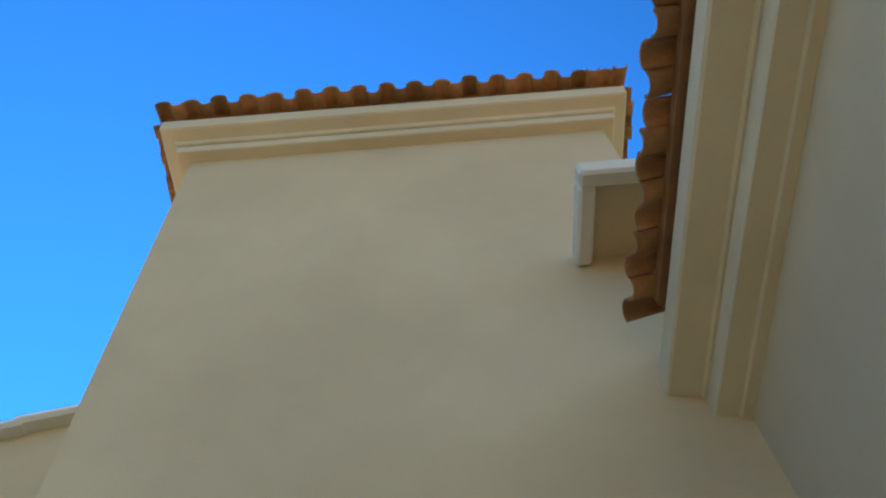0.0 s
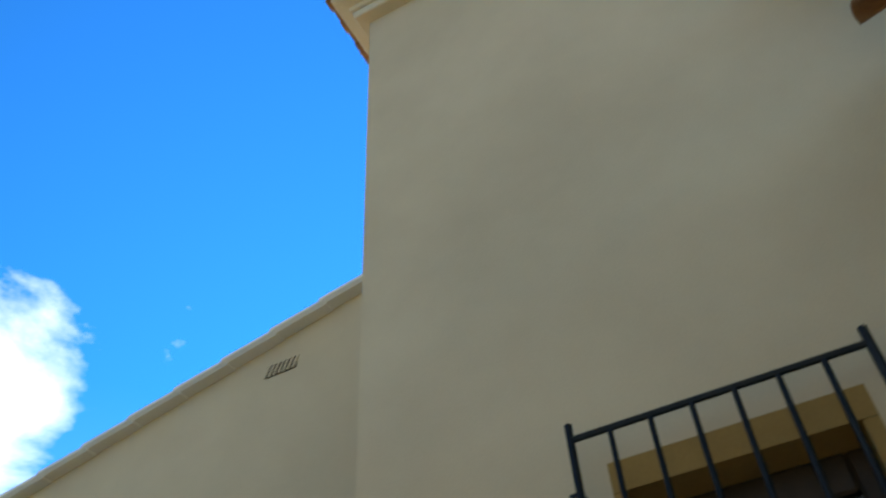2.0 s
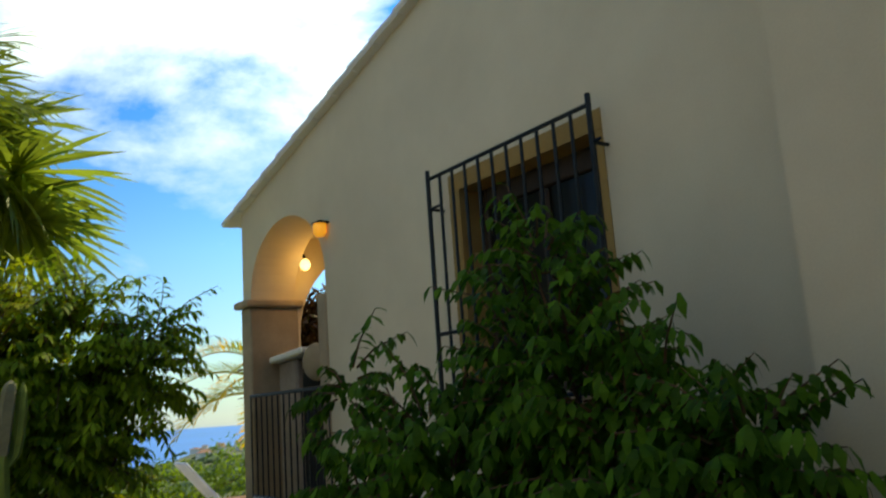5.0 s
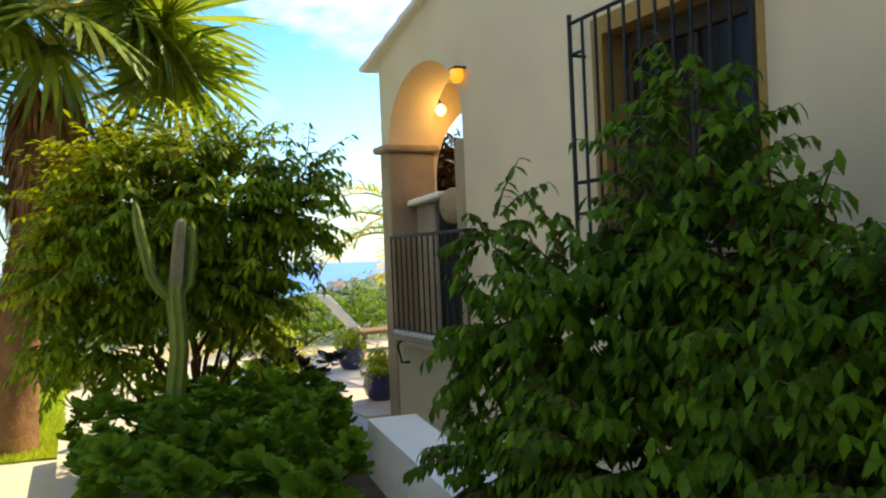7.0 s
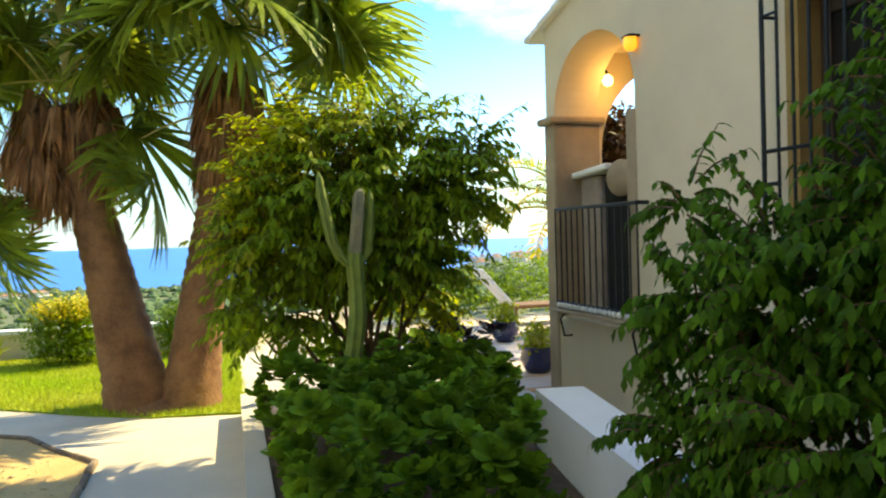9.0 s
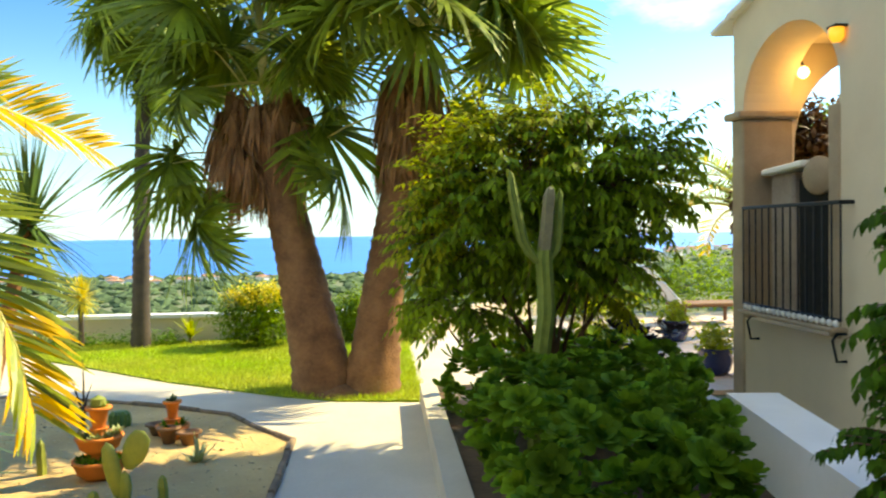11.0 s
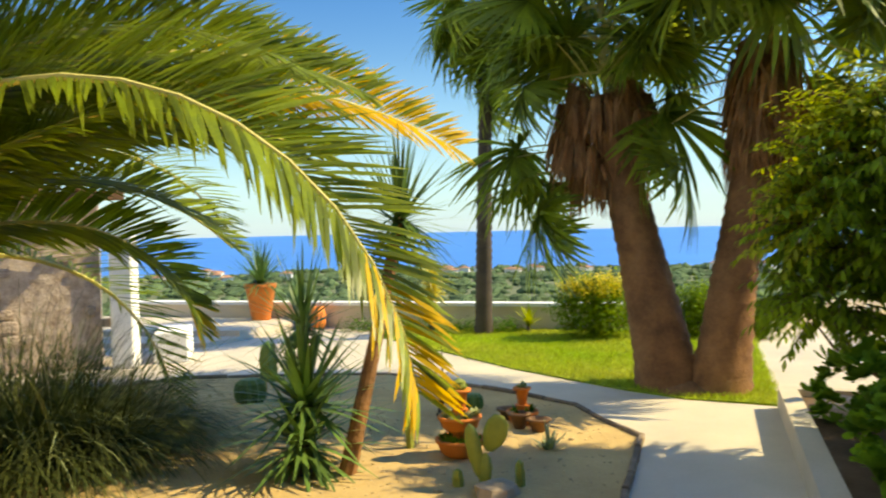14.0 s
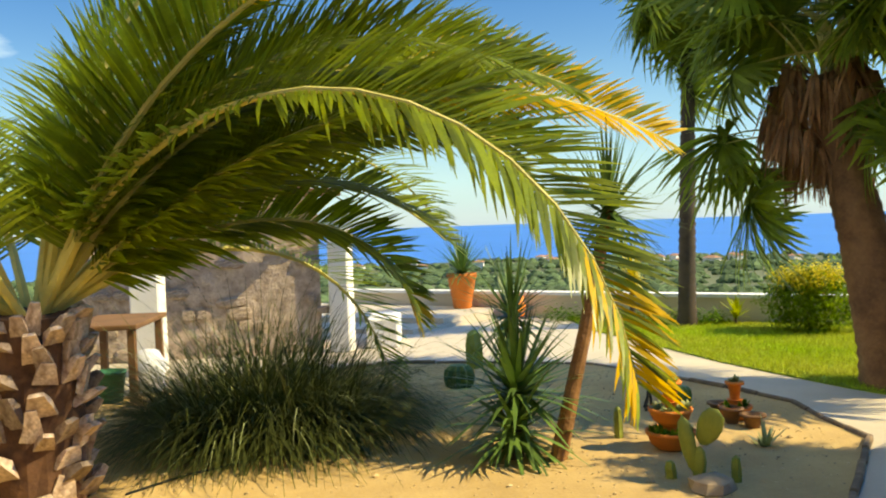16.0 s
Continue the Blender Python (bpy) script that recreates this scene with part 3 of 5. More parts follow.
for i in range(20):
    x = RX0 + i * 0.30
    if x > -1.35:
        break
    piece("verge_tile", verge_me, roof, pose(x + 4, 3.17 - 6, top(x) + 0.012 - 3.6, 0, tilt, 0))
g = Geo()
for j in range(30):
    y = 3.3 + j * 0.19
    rings = []
    for x in (RX0 + 0.02, RX1):
        rings.append([(x, y + 0.085 * math.cos(a), top(x) + 0.035 + 0.05 * math.sin(a)) for a in [math.pi * q / 6 for q in range(7)]])
    g.loft(rings, closed=False)
part("roof_tiles", g, TILE, roof, "rows of barrel tiles", kind="stuff")

# stone pier with capital, and the jamb on the other side of the arch
pier = thing("stone_pier", (-6.6, 3.4, 0), "stone faced porch pier with a moulded capital", "pier", "porch piers", "structure")
g = Geo()
g.bevel_box(-6.615, 3.185, -0.1, -6.415, 3.62, 2.44, 0.012)
part("shaft", g, STONE, pier)
g = Geo()
g.bevel_box(-6.655, 3.13, 2.44, -6.37, 3.66, 2.50, 0.015)
part("capital", g, STONE, pier)
jamb = thing("stone_jamb", (-5.1, 3.4, 0.8), "stone faced arch jamb", "pier", "porch piers", "structure")
g = Geo()
g.bevel_box(-5.19, 3.185, 0.80, -5.06, 3.615, 2.36, 0.012)
part("shaft", g, STONE, jamb)

# balcony rail in the arch
rail = thing("balcony_railing", (-5.8, 3.1, 0.88), "black wrought iron balcony railing with vertical bars", "railing")
g = Geo()
g.tube([(-6.26, 3.20, 1.70), (-6.26, 3.11, 1.70), (-4.92, 3.11, 1.70), (-4.92, 3.20, 1.70)], 0.014, 6)
part("top_rail", g, IRON, rail)
g = Geo()
g.tube([(-6.26, 3.11, 0.94), (-4.92, 3.11, 0.94)], 0.012, 6)
part("bottom_rail", g, IRON, rail)
g = Geo()
g.tube([(0, 0, 0), (0, 0, 0.76)], 0.007, 6)
bar_me = g.mesh("bar", IRON)
for i in range(14):
    piece("bar", bar_me, rail, pose(-6.26 + i * 1.34 / 13 + 5.8, 0.01, 0.06))
g = Geo()
g.spin([(0.005, -0.025), (0.02, -0.010), (0.02, 0.010), (0.005, 0.025)], n=8)
ball_me = g.mesh("finial", WHITE)
for i in range(18):
    piece("finial", ball_me, rail, pose(-6.20 + i * 0.073 + 5.8, 0.0, 0.035))
for x in (-6.18, -5.0):
    g = Geo()
    g.tube([(x, 3.2, 0.66), (x, 3.13, 0.66), (x, 3.10, 0.80), (x, 3.13, 0.84), (x, 3.2, 0.84)], 0.010, 5)
    part("bracket", g, IRON, rail)
g = Geo()
g.bevel_box(-6.30, 3.07, 0.855, -4.95, 3.184, 0.885, 0.008)
structure("balcony_ledge", g, STONE, "narrow stone ledge under the balcony railing", "ledge")


def grille(name, x0, x1, z0, z1, y, wall_y, bars, label):
    gr = thing(name, ((x0 + x1) / 2, y, z0), label, "window grille", "window grilles")
    for z, ends in ((z1 - 0.05, 0), (z0 + 0.05, 0), ((z0 + z1) / 2 - 0.25, 0)):
        q = Geo()
        q.tube([(x0, y, z), (x1, y, z)], 0.011, 6)
        part("cross_rail", q, IRON, gr)
    step = (x1 - x0) / (bars - 1)
    for i in range(bars):
        q = Geo()
        edge = i in (0, bars - 1)
        x = x0 + i * step
        q.tube([(x, y, z0), (x, y, z1 + (0.0 if edge else -0.05))], 0.013 if edge else 0.009, 6)
        part("bar", q, IRON, gr)
    for x in (x0, x1):
        for z in (z1 - 0.22, z0 + 0.25):
            q = Geo()
            q.tube([(x, y, z), (x, (y + wall_y) / 2, z), (x, wall_y + 0.01, z)], 0.009, 5)
            part("anchor", q, IRON, gr)
            q = Geo()
            o = 0.05 if x == x1 else 0.11 if x1 - x0 > 1 else -0.03
            q.tube([(x, y, z), (x + o, y, z)], 0.008, 5)
            part("tie", q, IRON, gr)


def window(name, x0, x1, z0, z1, wall_y, label, side=0.09):
    w = thing(name, ((x0 + x1) / 2, wall_y + 0.15, z0), label, "window", kind="structure")
    q = Geo()
    q.box(x0 - side, wall_y - 0.006, z1 - 0.005, x1 + 0.04, wall_y + 0.2, z1 + 0.09)
    part("lintel", q, REVEAL, w, "ochre rendered lintel")
    for a, b in ((x0 - side, x0 + 0.002), (x1 - 0.002, x1 + 0.04)):
        q = Geo()
        q.box(a, wall_y - 0.004, z0, b, wall_y + 0.2, z1 - 0.006)
        part("jamb", q, REVEAL, w, "ochre rendered jamb")
    q = Geo()
    q.bevel_box(x0 - 0.1, wall_y - 0.05, z0 - 0.06, x1 + 0.1, wall_y + 0.2, z0 + 0.004, 0.01)
    part("sill", q, STONE, w)
    y = wall_y + 0.13
    for a, b, c, d in ((x0, z0, x0 + 0.07, z1), (x1 - 0.07, z0, x1, z1), (x0 + 0.07, z1 - 0.12, x1 - 0.07, z1), (x0 + 0.07, z0, x1 - 0.07, z0 + 0.08), ((x0 + x1) / 2 - 0.035, z0 + 0.08, (x0 + x1) / 2 + 0.035, z1 - 0.12)):
        q = Geo()
        q.bevel_box(a, y, b + 0.003, c, y + 0.06, d - 0.003, 0.008)
        part("window_frame", q, FRAME, w)
    for a, b in ((x0 + 0.07, (x0 + x1) / 2 - 0.035), ((x0 + x1) / 2 + 0.035, x1 - 0.07)):
        q = Geo()
        q.box(a, y + 0.025, z0 + 0.08, b, y + 0.032, z1 - 0.12)
        part("pane", q, GLASS, w)


window("window_1", -3.44, -2.40, 1.55, 2.68, 3.2, "dark brown framed window with an ochre lintel")
grille("window_grille", -3.59, -2.335, 1.48, 2.81, 3.10, 3.2, 12, "black iron window grille standing off the gable wall")
# slatted vent near the verge
vent = thing("wall_vent", (-2.035, 3.2, 4.1), "small slatted wall vent in cream stucco", "vent")
g = Geo()
g.box(-2.127, 3.196, 4.074, -1.944, 3.22, 4.146)
part("backing", g, FRAME, vent)
for i in range(7):
    g = Geo()
    g.box(-0.0065, -0.003, -0.037, 0.0065, 0.003, 0.037, pose(-2.122 + i * 0.0288, 3.194, 4.11, 0, 22, 0))
    part("slat", g, STUCCO, vent)

# ---- tower ----
TX0, TX1, TY, TZ = -1.27, 1.25, 2.75, 6.28
g = Geo()
wall_band(g, [TX0, -0.37], lambda x: -0.1, lambda x: TZ, TY, TY + 0.4)
wall_band(g, [-0.37, 0.27], lambda x: -0.1, lambda x: 1.55, TY, TY + 0.4)
wall_band(g, [-0.37, 0.27], lambda x: 2.70, lambda x: TZ, TY, TY + 0.4)
wall_band(g, [0.27, TX1], lambda x: -0.1, lambda x: TZ, TY, TY + 0.4)
g.box(TX0, TY + 0.4, -0.1, TX0 + 0.3, 5.9, TZ)
g.box(TX1 - 0.3, TY + 0.4, -0.1, TX1, 5.9, TZ)
g.box(TX0, 5.9, -0.1, TX1, 6.2, TZ)
structure("wall_tower", g, STUCCO, "tall cream stucco tower wall in shade", "wall")
window("window_2", -0.37, 0.27, 1.55, 2.70, TY, "narrow dark window with an ochre lintel", 0.035)
grille("window_grille", -0.47, 0.36, 1.48, 2.89, 2.65, TY, 8, "narrow black iron window grille on the tower wall")

cornice = thing("tower_cornice", (0, 4.4, TZ), "stepped cream plaster cornice under the tower eaves", "cornice", kind="structure")


def ring_band(prof, x0, x1, y0, y1):
    """A moulding that runs round a block: pairs of outward offset and height."""
    q = Geo()
    rings = [[(x0 - o, y0 - o, z), (x1 + o, y0 - o, z), (x1 + o, y1 + o, z), (x0 - o, y1 + o, z)] for o, z in prof]
    q.loft(rings)
    return q


part("lower_moulding", ring_band([(-0.002, 6.150), (0.066, 6.158), (0.074, 6.164), (0.076, 6.225), (-0.002, 6.229)], TX0, TX1, TY, 6.2), CORNICE, cornice)
part("upper_moulding", ring_band([(-0.002, 6.231), (0.080, 6.234), (0.090, 6.240), (0.100, 6.262), (0.165, 6.285), (0.178, 6.295), (0.18, 6.40), (0.0, 6.41)], TX0, TX1, TY, 6.2), CORNICE, cornice)


def barrel_tile(length, r, up):
    q = Geo()
    rings = []
    for s, k in ((0.0, 1.0), (length, 0.85)):
        outer = [(r * k * math.cos(a), s, up * r * k * math.sin(a) * 0.8) for a in [math.pi * i / 8 for i in range(9)]]
        inner = [((r - 0.013) * k * math.cos(a), s, up * (r - 0.013) * k * math.sin(a) * 0.8) for a in [math.pi * (8 - i) / 8 for i in range(9)]]
        rings.append(outer + inner)
    q.loft(rings, True)
    return q.mesh("roof_tile", TILE, True)


COVER, PAN = barrel_tile(0.45, 0.05, 1), barrel_tile(0.45, 0.047, -1)
rng = random.Random(12)


def tile_row(parent, a, b, inward, z, spacing, slope):
    """Cover and pan tiles along an eave from a to b; inward is the yaw up the slope."""
    a, b = Vector(a), Vector(b)
    n = max(1, round((b - a).length / spacing))
    for i in range(n):
        for me, off, dz in ((COVER, 0.25, 0.05), (PAN, 0.75, 0.055)):
            p = a + (b - a) * ((i + off) / n) - Vector(parent.location)
            piece("roof_tile", me, parent, Matrix.Translation((p.x, p.y, z + dz - parent.location.z + rng.uniform(-.006, .006))) @
                  pose(0, 0, 0, 0, 0, inward + rng.uniform(-1.5, 1.5)) @ pose(0, rng.uniform(-.015, .015), 0, slope, 0, 0))


troof = thing("tower_roof", (0, 4.4, 6.4), "terracotta barrel tiled hip roof of the tower", "roof", kind="structure")
EX = 0.27
tile_row(troof, (TX0 - EX + 0.05, TY - EX, 0), (TX1 + EX - 0.05, TY - EX, 0), 0, 6.42, 0.178, 15)
tile_row(troof, (TX0 - EX, 6.2 + EX, 0), (TX0 - EX, TY - EX + 0.14, 0), -90, 6.42, 0.178, 15)
tile_row(troof, (TX1 + EX, TY - EX + 0.14, 0), (TX1 + EX, 6.2 + EX, 0), 90, 6.42, 0.178, 15)
g = Geo()
o = 0.17
g.add([(TX0 - o, TY - o, 6.47), (TX1 + o, TY - o, 6.47), (TX1 + o, 6.2 + o, 6.47), (TX0 - o, 6.2 + o, 6.47), (0, 4.4, 7.0)], [(0, 1, 4), (1, 2, 4), (2, 3, 4), (3, 0, 4), (0, 3, 2, 1)])
part("hip", g, TILE, troof)
# plastered surround where the lower roof meets the tower
sur = thing("plaster_surround", (1.0, 2.7, 4.5), "white plaster framed ledge projecting from the tower wall", "surround", kind="structure")
g = Geo()
g.bevel_box(0.76, 2.352, 4.62, 0.835, 2.749, 4.73, 0.015)
part("side_beam", g, WHITE, sur)
g = Geo()
g.bevel_box(0.76, 2.27, 4.62, 1.60, 2.35, 4.73, 0.015)
part("front_beam", g, WHITE, sur)
g = Geo()
g.box(0.80, 2.33, 4.69, 1.58, 2.748, 4.73)
part("soffit", g, STUCCO, sur)

# ---- the wing ----
g = Geo()
g.box(1.15, -9.0, -0.1, 1.5, 2.75, 3.62)
structure("wall_wing", g, STUCCO, "cream stucco wing wall under the tiled eaves", "wall")
wc = thing("wing_cornice", (1.1, -3, 3.6), "stepped cream plaster cornice under the wing eaves", "cornice", kind="structure")
for nm, prof in (("lower_moulding", [(1.152, 3.58), (1.115, 3.585), (1.11, 3.60), (1.035, 3.615), (1.03, 3.625), (1.03, 3.696), (1.152, 3.696)]),
                 ("upper_moulding", [(1.152, 3.698), (1.022, 3.698), (1.015, 3.715), (0.905, 3.735), (0.895, 3.745), (0.895, 3.83), (1.152, 3.84)])):
    g = Geo()
    g.loft([[(x, y, z) for x, z in prof] for y in (-9.0, 2.748)], True)
    part(nm, g, CORNICE, wc)
wr = thing("wing_roof", (1.3, 0, 3.85), "terracotta barrel tiled roof edge of the wing", "roof", kind="structure")
tile_row(wr, (0.79, 2.53, 0), (0.79, -3.5, 0), -90, 3.85, 0.186, 15)
g = Geo()
g.add([(0.87, -9, 3.895), (0.87, 2.42, 3.895), (1.16, 2.74, 3.96), (4.5, 2.74, 4.75), (4.5, -9, 4.75), (0.87, -9, 3.845), (0.87, 2.42, 3.845), (1.16, 2.74, 3.84), (4.5, 2.74, 4.6), (4.5, -9, 4.6)],
      [(0, 4, 3, 2, 1), (5, 6, 7, 8, 9), (0, 1, 6, 5), (1, 2, 7, 6), (2, 3, 8, 7), (3, 4, 9, 8), (4, 0, 5, 9)])
part("deck", g, TILE, wr)

# lamps
sconce = thing("wall_sconce", (-5.03, 3.17, 2.78), "small lit orange wall lamp", "lamp")
g = Geo()
g.bevel_box(-5.08, 3.11, 2.835, -4.97, 3.2, 2.85, 0.004)
part("cap", g, IRON, sconce)
g = Geo()
g.spin([(0.028, 2.745), (0.046, 2.775), (0.046, 2.835)], (-5.025, 3.15, 0), 12)
part("shade", g, glow("amber_shade", (1.0, 0.42, 0.06), 0.6), sconce, "glowing amber glass shade", True)
pend = thing("porch_lamp", (-6.28, 3.62, 2.79), "lit white globe lamp on the porch wall", "lamp")
g = Geo()
g.tube([(-6.43, 3.63, 2.88), (-6.30, 3.63, 2.88), (-6.27, 3.63, 2.84)], 0.01, 6)
part("arm", g, IRON, pend)
g = Geo()
g.spin([(0.01, -0.05), (0.034, -0.036), (0.048, 0), (0.034, 0.036), (0.01, 0.05)], (-6.27, 3.63, 2.79), 14)
part("globe", g, glow("lit_globe", (1.0, 0.74, 0.42), 2.4), pend, "glowing opal globe", True)
ld = bpy.data.lights.new("porch_glow", "POINT")
ld.energy, ld.color, ld.shadow_soft_size = 2.6, (1.0, 0.58, 0.24), 0.07
lo = new("porch_glow", ld)
lo.location = (-6.13, 3.66, 2.70)
# a built barbecue with a white slab in the arch
bbq = thing("porch_barbecue", (-6.0, 3.6, 0.8), "dark grey porch barbecue with a white slab top", "barbecue")
g = Geo()
g.bevel_box(-6.37, 3.40, 0.80, -6.02, 3.85, 1.97, 0.02)
part("body", g, RUBBLE, bbq)
g = Geo()
g.bevel_box(-6.018, 3.44, 0.80, -5.40, 3.85, 1.93, 0.02)
part("firebox", g, SOOT, bbq, "black iron firebox")
g = Geo()
g.bevel_box(-0.40, -0.27, 0, 0.22, 0.27, 0.05, 0.012, pose(-6.0, 3.60, 1.985, 0, -3, 0))
part("slab_top", g, WHITE, bbq)
g = Geo()
g.spin([(0.01, -0.02), (0.13, -0.02), (0.145, 0), (0.13, 0.02), (0.01, 0.02)], (0, 0, 0), 24)
g.v = [tuple(pose(-5.66, 3.40, 1.92, 90, 0, 20) @ Vector(v)) for v in g.v]
part("lid", g, STONE, bbq, "tan round lid", True)


# ---- palms ----
def arc(base, az, el, length, droop, n=14, power=1.4):
    """Points and tangents of a stalk that leaves base at elevation el and bends down by droop degrees."""
    pts, dirs = [Vector(base)], []
    for i in range(n):
        s = (i + 0.5) / n
        d = direction(az, el - droop * s ** power)
        dirs.append(d)
        pts.append(pts[-1] + d * (length / n))
    dirs.append(dirs[-1])
    return pts, dirs


def frond(palm, base, az, el, length, droop, rng, leaf=0.42, pairs=62, yellow=0.0, power=1.4, vee=25, twist=0):
    """A feather leaf: a tapering stalk and two combs of leaflets, the last share of them yellow."""
    pts, dirs = arc(base, az, el, length, droop, 16, power)
    q = Geo()
    q.tube(pts, [0.030 * (1 - 0.8 * i / 16) for i in range(17)], 5, True)
    fr = part("frond", q, STALK, palm, "arching feather leaf")
    gg, gy = Geo(), Geo()
    for i in range(pairs):
        s = 0.13 + 0.87 * (i + rng.random() * 0.5) / pairs
        k = min(s * 16, 15.999)
        j = int(k)
        p = pts[j].lerp(pts[j + 1], k - j)
        t = dirs[j]
        side = t.cross(Vector((0, 0, 1))).normalized()
        nrm = side.cross(t)
        tw = radians(twist)
        side, nrm = side * math.cos(tw) + nrm * math.sin(tw), nrm * math.cos(tw) - side * math.sin(tw)
        long = leaf * (0.45 + 0.75 * math.sin(math.pi * min(1, 0.12 + s * 0.86))) * rng.uniform(0.85, 1.12)
        lean = radians(24 + 26 * s + rng.uniform(-4, 4))
        for sgn in (-1, 1):
            d = side * sgn * math.cos(lean) + t * math.sin(lean) + nrm * math.sin(radians(vee + rng.uniform(-8, 8)))
            geo = gy if rng.random() < 0.8 * max(0.0, min(1.0, (s - 1 + yellow * 0.5) / 0.2)) else gg
            geo.blade(p, d, nrm, long, 0.023, rng.uniform(0.08, 0.30), 3, 0.4)
    if gg.f:
        part("foliage", gg, FROND, fr, kind="stuff")
    if gy.f:
        part("yellow_foliage", gy, FROND_Y, fr, "yellowed leaflets", kind="stuff")


rng = random.Random(21)
date = thing("date_palm", (-2.85, -4.75, 0), "short date palm with arching fronds and a stubby scaled trunk", "palm")
g = Geo()
g.tube([(-2.85, -4.75, -0.05), (-2.85, -4.75, 0.4), (-2.83, -4.72, 0.8), (-2.8, -4.66, 1.15)], [0.30, 0.28, 0.27, 0.22], 18, True, 0.05, rng)
part("trunk", g, material("dark_palm_fibre", (0.16, 0.08, 0.045), (0.06, 0.03, 0.02), 9, 0.95, 0.8, 50), date)
g = Geo()   # cut leaf bases in spirals up the trunk
g.loft([[(-0.075, 0, -0.05), (0.075, 0, -0.05), (0.075, 0.05, -0.03), (-0.075, 0.05, -0.03)],
        [(-0.06, -0.07, 0.03), (0.06, -0.07, 0.03), (0.055, 0.0, 0.06), (-0.055, 0.0, 0.06)],
        [(-0.04, -0.12, 0.10), (0.04, -0.12, 0.10), (0.035, -0.08, 0.115), (-0.035, -0.08, 0.115)]], True)
stub_me = g.mesh("leaf_base", material("cut_leaf_base", (0.66, 0.52, 0.42), (0.12, 0.06, 0.035), 14, 0.9, 0.8, 50, spread=0.5))
for k in range(130):
    a = k * 2.39996 + rng.uniform(-0.25, 0.25)
    z = 0.02 + 1.1 * k / 130 + rng.uniform(-0.03, 0.03)
    if rng.random() < 0.2:
        continue
    r = 0.275 - 0.05 * (z / 1.15)
    piece("leaf_base", stub_me, date, pose(r * math.cos(a), r * math.sin(a) + 0.08 * z, z, rng.uniform(-25, 20), rng.uniform(-14, 14), math.degrees(a) + 90 + rng.uniform(-16, 16)) @ Matrix.Diagonal((rng.uniform(0.6, 1.2), rng.uniform(0.55, 1.15), rng.uniform(0.6, 1.1), 1)))
CROWN = Vector((-2.80, -4.66, 1.12))
# the long fronds that reach over the gravel: yaw, rise, length, bend, leaflet, yellow share
LEADS = [
    (7.3, 60.6, 4.55, 143, 0.46, 0.36, 1.18, -40), (42.3, 65, 4.5, 91.5, 0.46, 1.1, 0.8, -55), (51, 31.6, 2.73, 112.6, 0.40, 0.25, 2.0, -40), (26, 98, 3.5, 109, 0.52, 1.0, 0.8, -35),
    (40, 76, 3.8, 85, 0.52, 0.15, 1.3, -45), (36, 60, 3.8, 85, 0.44, 0.05, 1.2, -50), (50, 38, 3.1, 30, 0.44, 0.0, 1.4, -40), (28, 42, 3.0, 42, 0.44, 0.0, 1.4, -35),
    (20, 80, 4.0, 75, 0.50, 0.1, 1.4, -30), (46, 64, 3.8, 118, 0.48, 0.1, 1.2, -45), (56, 50, 3.0, 95, 0.44, 0.05, 1.2, -30), (10, 64, 3.2, 60, 0.48, 0.0, 1.3, 0),
    (64, 66, 3.4, 100, 0.46, 0.0, 1.3, -20), (26, 66, 3.5, 96, 0.48, 0.0, 1.3, -40), (40, 48, 3.4, 70, 0.46, 0.0, 1.2, -45), (34, 70, 3.2, 100, 0.48, 0.05, 1.2, -35),
]
for az, el, ln, dr, lf, ye, pw, tw in LEADS:
    frond(date, CROWN + direction(az, 0) * 0.08, az, el, ln, dr, rng, lf * 1.08, 185, ye, pw, 22, tw)
for k in range(20):
    az = k * 137.5 + rng.uniform(-10, 10)
    el = 68 - 42 * (k / 20) + rng.uniform(-6, 6)
    if -55 < (az + 180) % 360 - 180 < 65:
        continue
    frond(date, CROWN + direction(az, 0) * 0.08, az, el, rng.uniform(3.0, 4.0), rng.uniform(60, 110), rng, 0.46, 88, 0.05)


def fan_leaf_mesh(seed, radius, mat, spread=125, n=26, sag=0.5):
    r = random.Random(seed)
    q = Geo()
    for i in range(n):
        a = radians(-spread + 2 * spread * (i + r.uniform(-.2, .2)) / (n - 1))
        d = Vector((math.sin(a), math.cos(a), 0.18 * math.cos(a * 2) + r.uniform(-.05, .05)))
        q.blade((0, 0, 0), d, (0, 0, 1), radius * (0.80 + 0.25 * math.cos(a)) * r.uniform(0.88, 1.08), radius * 0.06, sag * r.uniform(0.4, 1.8), 4, 0.7)
    return q.mesh("fan_leaf", mat)


FANS = [fan_leaf_mesh(k, 0.85, FANLEAF, 112 + 8 * k, 34, 0.3 + 0.2 * k) for k in range(3)]


